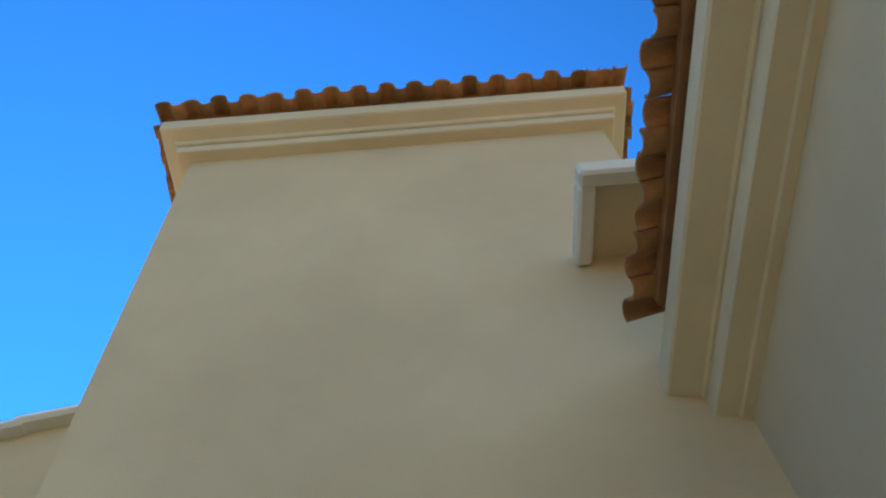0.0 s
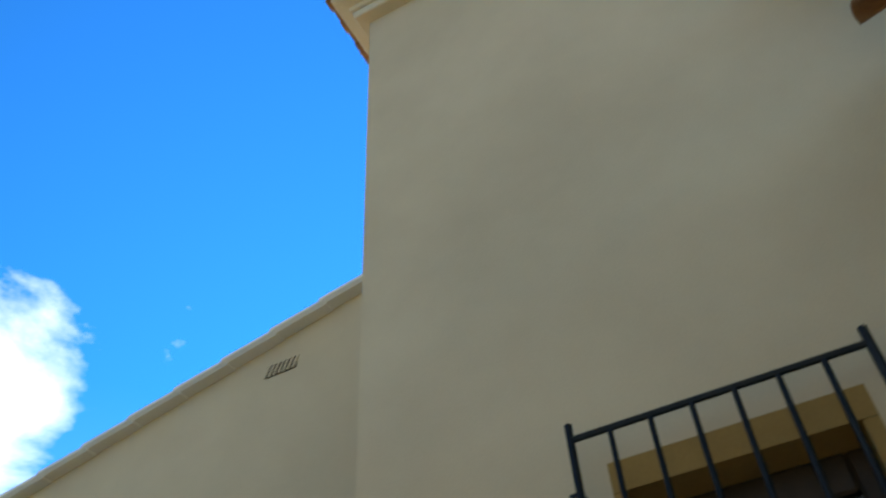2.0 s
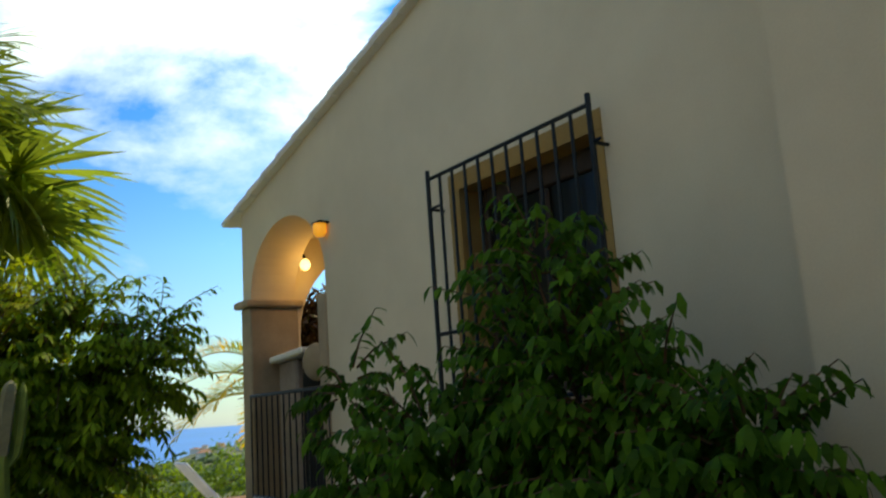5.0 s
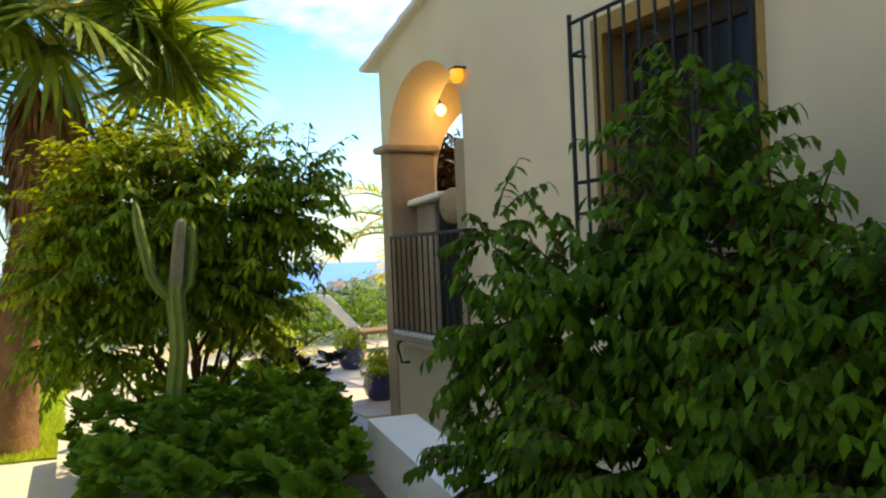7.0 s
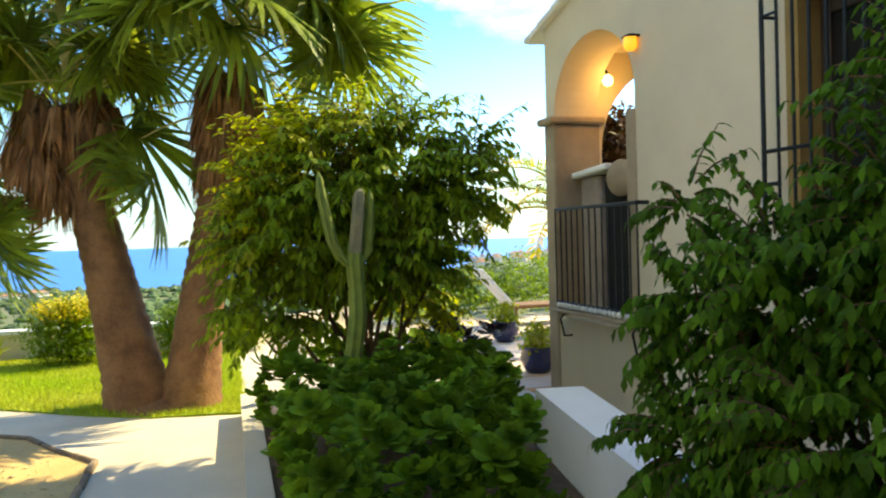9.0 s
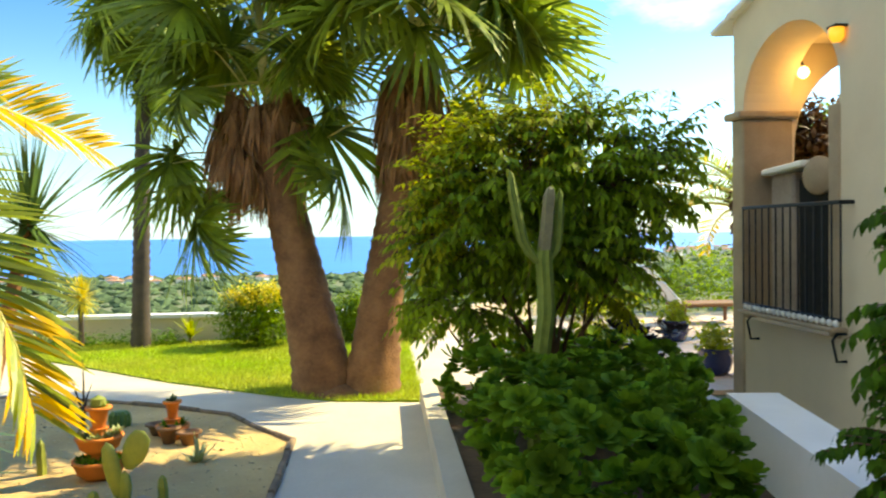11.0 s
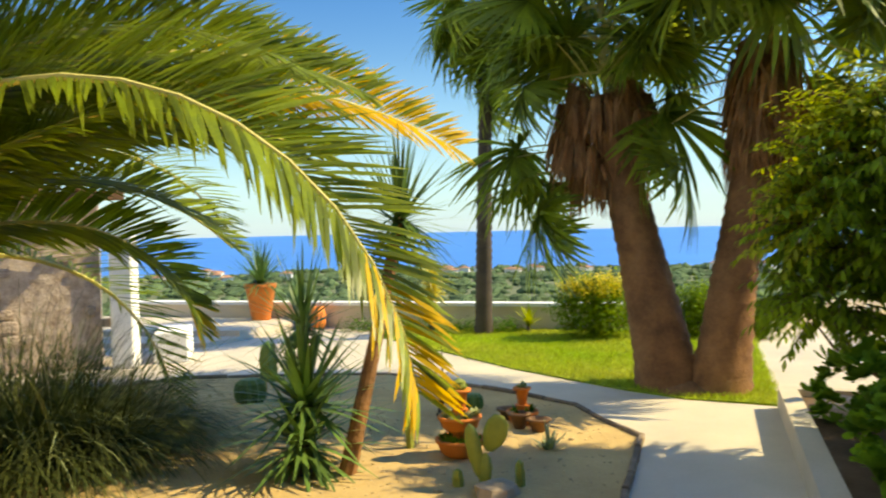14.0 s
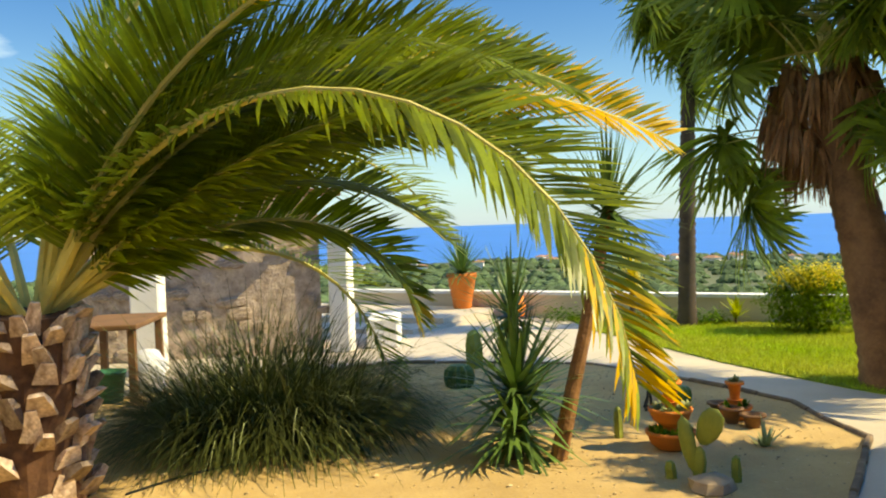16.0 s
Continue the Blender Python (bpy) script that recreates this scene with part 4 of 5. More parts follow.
def fan_palm(label, foot, lean, height, r0, r1, crown, rng, leaves=34, skirt=26, size=1.0, stalk=0.9, mat=PALMBARK, low=-35, extra=(), drop=1.0, bulge=0.3):
    """A fan palm: a ringed tapering trunk, a skirt of dead leaves and a head of stalked fans."""
    foot = Vector(foot)
    head = foot + Vector((lean[0], lean[1], height))
    palm = thing("fan_palm", foot, label, "palm", "fan palms on the lawn")
    q = Geo()
    pts, rad = [], []
    n = max(20, int(height / 0.055))
    for i in range(n + 1):
        s = i / n
        p = foot + Vector((lean[0] * s ** 1.1, lean[1] * s ** 1.1, -0.06 + height * s))
        pts.append(p)
        flare = 0.22 * math.exp(-s * height / 0.25)
        rad.append((r0 + (r1 - r0) * min(1, s * 1.6)) * (1 + flare) + (0.013 if i % 2 else 0) + rng.uniform(0, 0.005))
    q.tube(pts, rad, 18, True, 0.02, rng)
    part("trunk", q, mat, palm, "", True)
    if skirt:
        q = Geo()
        # folded dead fans hang round the trunk, each a sheaf of strands
        for k in range(skirt):
            a, z = rng.uniform(0, 360), rng.random()
            out = r1 * 0.9 + bulge * math.sin(math.pi * min(1, 0.15 + z * 0.8)) * rng.uniform(0.35, 1.0)
            hub = head + direction(a, 0) * out - Vector((0, 0, drop * z - 0.15))
            q.tube([head + direction(a, 0) * r1 * 0.7 - Vector((0, 0, drop * z - 0.05)), hub.lerp(head, 0.12) + Vector((0, 0, 0.07)), hub], [0.014, 0.012, 0.01], 4)
            ln = rng.uniform(0.38, 0.62) * size
            for j in range(18):
                q.blade(hub + direction(rng.uniform(0, 360), 0) * 0.03, direction(a + rng.uniform(-95, 95), rng.uniform(-88, -48)), (0, 0, 1), ln * rng.uniform(0.7, 1.1), 0.036, rng.uniform(0.3, 1.2), 3, 0.4, 0.35)
        part("dead_skirt", q, SKIRT, palm, "brown skirt of dead leaves", kind="stuff")
    q = Geo()
    posed = [(k * 137.5 + rng.uniform(-14, 14), 82 - (82 - low) * (k / leaves) ** 0.9 + rng.uniform(-8, 8)) for k in range(leaves)]
    posed = [(a, e, 0.0) for a, e in posed] + [x if len(x) == 3 else (*x, 0.0) for x in extra]
    for a, e, drop in posed:
        ln = stalk * rng.uniform(0.75, 1.15)
        pts, dirs = arc(head + Vector((0, 0, rng.uniform(-0.15, crown[1]) if not drop else -drop)), a, e, ln, rng.uniform(15, 40), 5)
        q.tube(pts, [0.018 * (1 - 0.1 * i) for i in range(6)], 4)
        tip, t = pts[-1], dirs[-1]
        el = math.degrees(math.asin(max(-1, min(1, t.z))))
        piece("fan_leaf", rng.choice(FANS), palm, Matrix.Translation(tip - foot) @ pose(0, 0, 0, 0, 0, a) @ pose(0, 0, 0, el - rng.uniform(5, 45), rng.uniform(-35, 35), rng.uniform(-12, 12)) @
              Matrix.Scale(size * rng.uniform(0.8, 1.15), 4))
    part("leaf_stalk", q, STALK, palm, "olive leaf stalks", kind="stuff")
    return palm


rng = random.Random(5)
fan_palm("stout fan palm leaning from the lawn with a brown skirt", (-7.95, -0.30, 0), (-0.50, -0.62, 0), 2.85, 0.28, 0.19, (1.5, 1.1), rng, 40, 84, 1.0, 0.8, low=26, drop=0.85, bulge=0.36,
         extra=[(178, -10), (200, -5), (20, -25), (178, -10, 0.9), (186, 5, 0.75), (170, -5, 0.7), (192, 10, 0.6), (202, -12, 0.85), (176, 14, 0.55), (184, -24, 1.0), (340, -15, 0.3), (335, 0, 0.15)])
fan_palm("stout fan palm sharing its foot with another", (-7.85, 0.12, 0), (-0.35, 0.48, 0), 3.1, 0.25, 0.15, (1.6, 1.0), rng, 42, 110, 1.0, 1.05, low=26, drop=1.55, bulge=0.20,
         extra=[(20, -18), (345, -12), (330, 4), (0, -5), (60, -15), (0, 35), (350, 25), (10, 30), (20, 20), (340, 40), (355, 15), (5, 48), (270, 12), (255, 20), (185, -10, 0.3), (170, 0, 0.2)])
fan_palm("tall slim fan palm with a grey trunk", (-11.45, -2.96, 0), (-0.15, 0.1, 0), 4.6, 0.115, 0.09, (0.4, 0.4), rng, 32, 0, 0.9, 0.75, GREYBARK, low=-30,
         extra=[(350, -60), (10, -70), (320, -66), (170, -40), (330, -50), (180, -75, 0.4), (200, -80, 0.6), (160, -72, 0.3), (190, -60, 0.1), (0, -50, 0.2)])
# the base from which the twin trunks rise
mound = thing("palm_root_mound", (-7.85, -0.15, 0), "brown fibrous root mound between the twin palms", "roots")
g = Geo()
g.spin([(0.40, -0.05), (0.34, 0.05), (0.20, 0.11), (0.06, 0.14)], (-7.88, -0.14, 0), 20, True, 0.08, rng)
part("mound", g, PALMBARK, mound, "", True)
far_date = thing("date_palm", (-11.3, 5.8, 0), "young date palm beyond the house corner", "palm")
g = Geo()
g.tube([(-11.3, 5.8, -0.05), (-11.3, 5.8, 0.8), (-11.3, 5.8, 1.7)], [0.22, 0.2, 0.17], 12, True, 0.05, rng)
part("trunk", g, PALMBARK, far_date)
for k in range(20):
    frond(far_date, (-11.3, 5.8, 1.7), k * 137.5, 70 - 2.6 * k, 2.0, 95, rng, 0.34, 44, 0.9)


# ---- shrubs ----
def leaf_cloud(g, blobs, n, size, rng, hang=0.6, clump=0.16, keep=None):
    """Leaves in twig-end clumps on the shells of a few blobs (x, y, z, rx, ry, rz)."""
    total = sum(b[3] * b[4] * b[5] for b in blobs)
    for b in blobs:
        m = max(1, int(n * b[3] * b[4] * b[5] / total / 7))
        for _ in range(m):
            v = Vector((rng.gauss(0, 1), rng.gauss(0, 1), rng.gauss(0, 1))).normalized() * (rng.random() ** 0.42)
            c = Vector((b[0] + v.x * b[3], b[1] + v.y * b[4], b[2] + v.z * b[5]))
            if keep and not keep(c):
                continue
            for _ in range(7):
                p = c + Vector((rng.gauss(0, 1), rng.gauss(0, 1), rng.gauss(0, 1))) * clump * 0.55
                d = direction(rng.uniform(0, 360), rng.uniform(-60, 35) - 35 * hang)
                g.blade(p, d, (rng.uniform(-.4, .4), rng.uniform(-.4, .4), 1), size * rng.uniform(0.7, 1.25), size * 0.46, 0.35 * hang, 2, 0.35)


def branches(g, foot, ends, r, rng, bend=0.25):
    for e in ends:
        a, b = Vector(foot), Vector(e)
        m1 = a.lerp(b, 0.35) + Vector((rng.uniform(-bend, bend), rng.uniform(-bend, bend), 0.1)) * 0.6
        m2 = a.lerp(b, 0.7) + Vector((rng.uniform(-bend, bend), rng.uniform(-bend, bend), 0.05)) * 0.5
        g.tube([a + Vector((rng.uniform(-.08, .08), rng.uniform(-.08, .08), 0)), m1, m2, b], [r, r * 0.75, r * 0.5, r * 0.2], 6)


def spray(g, wood, p, d, length, n, size, rng, sag=0.6, slim=0.42, hang=0.5):
    """A leafy shoot from p along d: a thin twig that sags, with leaves down both sides and one at its tip."""
    d, q = Vector(d).normalized(), Vector(p)
    pts = [q.copy()]
    for i in range(n):
        d = (d + Vector((rng.uniform(-.06, .06), rng.uniform(-.06, .06), -sag / n))).normalized()
        q = q + d * (length / n)
        pts.append(q.copy())
        side = d.cross(Vector((0, 0, 1)))
        side = side.normalized() if side.length > 0.05 else d.orthogonal().normalized()
        for sgn in ((-1, 1) if i < n - 1 else (0,)):
            ld = side * sgn * rng.uniform(0.7, 1.1) + d * rng.uniform(0.4, 0.9) + Vector((0, 0, -hang * rng.uniform(0.3, 1.3)))
            g.blade(q, ld, (rng.uniform(-.35, .35), rng.uniform(-.35, .35), 1), size * rng.uniform(0.75, 1.2), size * slim, 0.5 * hang, 2, 0.35)
    wood.tube([pts[0], pts[n // 2], pts[-1]], [0.006, 0.004, 0.002], 3)


def spray_cloud(g, wood, blobs, n, rng, length, leaves, size, sag, slim, hang, low=-0.4):
    """Shoots that grow outwards from the blobs (x, y, z, rx, ry, rz), thinner within."""
    total = sum((b[3] * b[4] * b[5]) ** 0.7 for b in blobs)
    for b in blobs:
        for _ in range(max(1, int(n * (b[3] * b[4] * b[5]) ** 0.7 / total))):
            v = Vector((rng.gauss(0, 1), rng.gauss(0, 1), rng.gauss(0, 1))).normalized()
            r = rng.uniform(0.25, 0.9)
            p = (b[0] + v.x * b[3] * r, b[1] + v.y * b[4] * r, b[2] + v.z * b[5] * r)
            d = Vector((v.x, v.y, max(low, v.z) + 0.25)) + Vector((rng.uniform(-.4, .4), rng.uniform(-.4, .4), rng.uniform(-.2, .3)))
            spray(g, wood, p, d, length * rng.uniform(0.6, 1.2), leaves, size, rng, sag, slim, hang)


rng = random.Random(14)
ficus = thing("evergreen_shrub", (-1.9, 2.42, 0), "large dark green shrub with drooping leaves before the window", "shrub")
g, tw = Geo(), Geo()
branches(tw, (-1.95, 2.45, 0), [(-2.0, 2.4, 1.95), (-2.5, 2.1, 1.6), (-1.5, 2.45, 1.5), (-2.2, 2.2, 1.2), (-1.3, 2.5, 1.4), (-1.8, 2.2, 1.5), (-2.7, 2.0, 1.2), (-2.45, 2.0, 0.9), (-1.6, 2.2, 1.1), (-1.2, 2.2, 0.9), (-2.1, 2.0, 0.8), (-1.5, 2.1, 0.7)], 0.016, rng)
spray_cloud(g, tw, [(-1.95, 2.42, 1.48, 0.38, 0.26, 0.50), (-2.30, 2.20, 1.25, 0.32, 0.28, 0.40), (-1.55, 2.40, 1.20, 0.32, 0.26, 0.48), (-1.95, 2.15, 0.80, 0.62, 0.30, 0.40),
                    (-1.25, 2.32, 0.85, 0.30, 0.28, 0.40), (-2.58, 2.02, 1.20, 0.14, 0.18, 0.20), (-2.70, 2.05, 1.60, 0.09, 0.09, 0.12), (-2.02, 2.45, 1.98, 0.12, 0.09, 0.16), (-1.25, 2.36, 1.28, 0.22, 0.20, 0.24), (-2.5, 1.98, 0.72, 0.26, 0.24, 0.28), (-1.15, 2.28, 0.85, 0.24, 0.24, 0.32), (-1.9, 2.1, 0.35, 0.6, 0.28, 0.2)],
            2000, rng, 0.22, 7, 0.064, 0.9, 0.46, 1.1)
part("branchwork", tw, TWIG, ficus)
part("foliage", g, FICUS, ficus, kind="stuff")

bush = thing("garden_bush", (-5.75, 1.45, 0.13), "broad dark leafed garden bush with its sunlit side coloured lime green", "bush")
g, gl, tw = Geo(), Geo(), Geo()
branches(tw, (-5.75, 1.40, 0.1), [(-5.8, 0.85, 1.75), (-5.7, 1.25, 2.2), (-5.6, 1.8, 2.1), (-5.8, 1.6, 1.65), (-5.9, 0.65, 1.25), (-5.55, 2.1, 1.75), (-6.0, 1.1, 1.75), (-5.5, 1.3, 1.5), (-5.6, 1.75, 1.4), (-5.7, 1.0, 1.4), (-5.6, 2.0, 2.2), (-5.7, 0.6, 0.95)], 0.022, rng)
spray_cloud(g, tw, [(-5.70, 1.65, 1.95, 0.42, 0.42, 0.40), (-5.75, 1.15, 1.85, 0.42, 0.42, 0.42), (-5.65, 2.05, 1.85, 0.28, 0.24, 0.30), (-5.80, 0.78, 1.50, 0.34, 0.28, 0.38), (-5.70, 1.38, 1.45, 0.46, 0.55, 0.32),
                    (-5.80, 0.75, 1.05, 0.28, 0.22, 0.20), (-5.6, 1.75, 1.35, 0.28, 0.24, 0.20), (-5.6, 2.15, 2.15, 0.16, 0.16, 0.12), (-5.7, 1.75, 2.32, 0.22, 0.26, 0.08), (-5.8, 0.70, 0.98, 0.2, 0.16, 0.08)],
            1250, rng, 0.38, 8, 0.086, 0.75, 0.36, 0.75)
# sunlight on the bush's top and left is put in as lime coloured shoots
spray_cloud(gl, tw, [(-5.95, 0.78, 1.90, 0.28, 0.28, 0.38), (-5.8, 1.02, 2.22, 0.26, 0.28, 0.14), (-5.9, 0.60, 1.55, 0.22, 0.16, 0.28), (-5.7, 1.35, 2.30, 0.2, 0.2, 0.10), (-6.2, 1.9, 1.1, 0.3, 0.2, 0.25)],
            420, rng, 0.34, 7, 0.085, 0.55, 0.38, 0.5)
part("branchwork", tw, TWIG, bush)
part("foliage", g, BUSHLEAF, bush, kind="stuff")
part("lime_foliage", gl, LIME, bush, "leaves coloured lime green where sunlight falls", kind="stuff")

col = thing("column_cactus", (-5.0, 1.17, 0.13), "grey green column cactus with two raised arms", "cactus")


def ribbed(pts, r, sides=14):
    q = Geo()
    rings = []
    m = len(pts)
    for i, p in enumerate(pts):
        k = 1.0 if i < m - 2 else (0.75 if i == m - 2 else 0.2)
        rings.append([(p[0] + r[i] * k * (1 + (0.16 if j % 2 else -0.08)) * math.cos(2 * math.pi * j / sides),
                       p[1] + r[i] * k * (1 + (0.16 if j % 2 else -0.08)) * math.sin(2 * math.pi * j / sides), p[2]) for j in range(sides)])
    q.loft(rings, True)
    return q


part("trunk", ribbed([(-5.00, 1.12, 0.10), (-5.00, 1.14, 0.55), (-4.99, 1.17, 0.80), (-4.99, 1.20, 1.03), (-5.00, 1.20, 1.20), (-5.00, 1.19, 1.36), (-5.00, 1.20, 1.44), (-5.00, 1.20, 1.47)], [0.046, 0.049, 0.052, 0.050, 0.047, 0.049, 0.044, 0.035]), COLCACTUS, col)
part("dead_top", ribbed([(-5.00, 1.20, 1.42), (-5.00, 1.215, 1.55), (-4.995, 1.225, 1.66), (-5.00, 1.235, 1.76), (-5.00, 1.24, 1.80), (-5.00, 1.24, 1.82)], [0.040, 0.038, 0.036, 0.035, 0.034, 0.03], 10), DEADTOP, col, "dry grey cut top")
part("arm", ribbed([(-5.00, 1.16, 1.34), (-5.00, 1.11, 1.39), (-5.00, 1.06, 1.48), (-5.00, 1.03, 1.62), (-5.00, 1.00, 1.78), (-5.00, 0.99, 1.88), (-5.00, 0.985, 1.92)], [0.030, 0.032, 0.032, 0.031, 0.029, 0.026, 0.018]), COLCACTUS, col)
part("arm", ribbed([(-5.02, 1.23, 1.36), (-5.02, 1.275, 1.42), (-5.02, 1.29, 1.52), (-5.02, 1.30, 1.66), (-5.02, 1.305, 1.76), (-5.02, 1.305, 1.81)], [0.026, 0.028, 0.028, 0.027, 0.024, 0.017]), COLCACTUS, col)


def rosette_mesh(name, mat, seed, r=0.10, n=26):
    """A rosette of cupped spoon leaves that share one heart, steep within and flat without."""
    q, k = Geo(), random.Random(seed)
    q.v.append((0, 0, 0.01))
    for i in range(n):
        s = (i + 1) / n
        d = direction(i * 137.5 + k.uniform(-9, 9), 78 - 76 * s + k.uniform(-8, 8))
        side = d.cross(Vector((0, 0, 1))).normalized()
        up = side.cross(d)
        ln = r * (0.40 + 0.60 * s) * k.uniform(0.88, 1.12)
        w = ln * 0.25
        e = len(q.v)
        for f, g_w, lift in ((0.30, 0.45, 0.0), (0.68, 1.0, 0.05), (0.92, 0.72, 0.12)):
            q.v += [tuple(d * ln * f - side * w * g_w + up * ln * (lift + 0.05)), tuple(d * ln * f + side * w * g_w + up * ln * (lift + 0.05))]
        q.v.append(tuple(d * ln + up * ln * 0.16))
        q.f += [(0, e + 1, e), (e, e + 1, e + 3, e + 2), (e + 2, e + 3, e + 5, e + 4), (e + 4, e + 5, e + 6)]
    return q.mesh(name, mat)


aeon = thing("aeonium_bed", (-4.8, 1.3, 0.13), "dense bed of dark green aeonium rosettes in shade", "plants")
ROS = [rosette_mesh("rosette", AEON, k, 0.082 + 0.012 * k, 30) for k in range(3)]
rng = random.Random(77)
placed = 0
while placed < 299:
    x, y = rng.uniform(-7.0, -2.7), rng.uniform(0.62, 2.3)
    if y > 1.95 - (x + 2.5) * 0.164 - (0.52 if x > -3.9 else 0.26 if x > -4.7 else 0.06) or (x < -5.6 and y < 1.15):
        continue
    h = 0.16 + 0.30 * (0.5 + 0.5 * noise.noise((x * 1.3, y * 1.3, 1))) + rng.uniform(-.05, .08) + (0.14 if x > -5.2 and y < 1.7 else 0)
    piece("rosette", rng.choice(ROS), aeon, pose(x + 4.8, y - 1.3, h + 0.15 + rng.uniform(-.05, .05), rng.uniform(-42, 42), rng.uniform(-30, 45), rng.uniform(0, 360)) @ Matrix.Scale(rng.uniform(0.6, 1.2), 4))
    placed += 1
under = Geo()
filled = 0
while filled < 620:
    x, y = rng.uniform(-7.0, -2.6), rng.uniform(0.62, 2.3)
    if y > 1.95 - (x + 2.5) * 0.164 - (0.46 if x > -3.9 else 0.22 if x > -4.7 else 0.06) or (x < -5.6 and y < 1.15):
        continue
    h = 0.24 + 0.28 * (0.5 + 0.5 * noise.noise((x * 1.3, y * 1.3, 1))) + rng.uniform(-.10, .06) + (0.12 if x > -5.2 and y < 1.7 else 0)
    m = pose(x, y, h + 0.04, rng.uniform(-50, 50), rng.uniform(-40, 50), rng.uniform(0, 360)) @ Matrix.Scale(rng.uniform(0.6, 1.15), 4)
    me = rng.choice(ROS)
    under.add([m @ v.co for v in me.vertices], [tuple(f.vertices) for f in me.polygons])
    filled += 1
part("undergrowth", under, AEON, aeon, kind="stuff")
purple = thing("purple_aeonium", (-7.0, 2.5, 0.13), "dark purple aeonium clump behind the planter", "plant")
PROS = rosette_mesh("rosette", PURPLE, 5, 0.11)
for k in range(42):
    piece("rosette", PROS, purple, pose(rng.uniform(-.4, .3), rng.uniform(-.45, .3), rng.uniform(0.1, 0.55), rng.uniform(-35, 35), rng.uniform(-35, 35), rng.uniform(0, 360)) @ Matrix.Scale(rng.uniform(0.9, 1.4), 4))
rocks = thing("planter_rock", (-6.35, 0.9, 0.13), "pale brown rock lying in the planter", "rock")
g = Geo()
g.spin([(0.06, -0.02), (0.24, 0.02), (0.22, 0.10), (0.08, 0.14)], (-6.35, 0.92, 0.15), 12, True, 0.15, rng)
part("rock", g, RUBBLE, rocks)


def spiky(name, label, cat, at, r, n, mat, rng, width=0.035, up=(85, -20), droop=0.4, stem=0.0, group="", stem_mat=None, thick=0.03, lean=(0, 0)):
    """A rosette of sword leaves, on a stem where one is given."""
    p = thing(name, at, label, cat, group)
    head = Vector(at) + Vector((lean[0], lean[1], stem))
    if stem:
        q = Geo()
        q.tube([Vector(at) - Vector((0, 0, 0.03)), Vector(at).lerp(head, 0.5) + Vector((lean[0] * 0.06, 0, 0)), head], [thick * 1.25, thick, thick * 0.9], 10, True, 0.08, rng)
        part("stem", q, stem_mat or GREYBARK, p)
    q = Geo()
    for i in range(n):
        e = up[0] + (up[1] - up[0]) * (i / n) + rng.uniform(-8, 8)
        q.blade(head + Vector((0, 0, rng.uniform(-.06, .02))), direction(i * 137.5 + rng.uniform(-12, 12), e), (0, 0, 1), r * rng.uniform(0.8, 1.1), width, droop * rng.uniform(0.3, 1.3), 3, 0.45, 0.12)
    part("foliage", q, mat, p, kind="stuff")
    return p


rng = random.Random(8)
spiky("yucca", "dark green yucca rosette on the gravel", "yucca", (-4.85, -2.52, 0.0), 0.66, 120, YUCCA, rng, 0.058, (88, -25), 0.35, 0.42, thick=0.05)
spiky("yucca", "low yucca skirt with drooping leaves", "yucca", (-4.72, -2.48, 0.0), 0.60, 90, YUCCA, rng, 0.055, (60, -40), 0.7, 0.20, thick=0.05)
spiky("yucca_tree", "tall yucca with a leaning brown trunk", "yucca", (-4.78, -2.22, 0.0), 0.62, 110, YUCCA, rng, 0.036, (88, -45), 0.3, 1.62, stem_mat=PALMBARK, thick=0.044, lean=(-0.35, 0.28))
spiky("yucca", "dark yucca behind the leaning trunk", "yucca", (-5.5, -2.85, 0.0), 0.6, 80, YUCCA, rng, 0.04, (88, -60), 0.3, 0.85, thick=0.05)
spiky("young_yucca", "small golden yellow yucca on a thin stem", "yucca", (-11.5, -3.75, 0.0), 0.36, 150, GOLD, rng, 0.035, (88, -60), 0.2, 0.72, thick=0.035)
spiky("agave", "small pale agave on the gravel", "agave", (-5.62, -1.07, 0.0), 0.2, 22, AGAVE, rng, 0.05, (80, 10), -0.2)
spiky("agave", "pale agave by the boundary wall", "agave", (-11.6, -4.3, 0.0), 0.4, 24, AGAVE, rng, 0.06, (80, 15), 0.1)
spiky("young_palm", "small green plant by the wall", "plant", (-11.7, -2.35, 0.0), 0.3, 40, LIME, rng, 0.06, (88, 20), 0.3, 0.15, thick=0.02)

tall = thing("fountain_grass_clump", (-4.75, -4.65, 0), "large dark clump of arching fountain grass", "grass")
g = Geo()
for k in range(5200):
    a, rr = rng.uniform(0, 360), 0.85 * math.sqrt(rng.random())
    p = Vector((-4.75, -4.65, 0)) + direction(a, 0) * rr + Vector((0, 0, rng.uniform(0, 0.1)))
    g.blade(p, direction(a + rng.uniform(-60, 60), rng.uniform(45, 88) - 22 * rr), (0, 0, 1), rng.uniform(0.6, 1.35), 0.012, rng.uniform(0.9, 2.4), 4, 0.3, 0.2)
part("foliage", g, TALLGRASS, tall, kind="stuff")
g = Geo()
for k in range(160):
    a, rr = rng.uniform(0, 360), 0.8 * math.sqrt(rng.random())
    p = Vector((-4.75, -4.65, 0.05)) + direction(a, 0) * rr
    g.blade(p, direction(a + rng.uniform(-50, 50), rng.uniform(40, 75)), (0, 0, 1), rng.uniform(0.8, 1.3), 0.010, rng.uniform(0.9, 1.8), 5, 0.3, 0.2)
part("dry_grass", g, AGAVE, tall, "pale dry arching blades", kind="stuff")


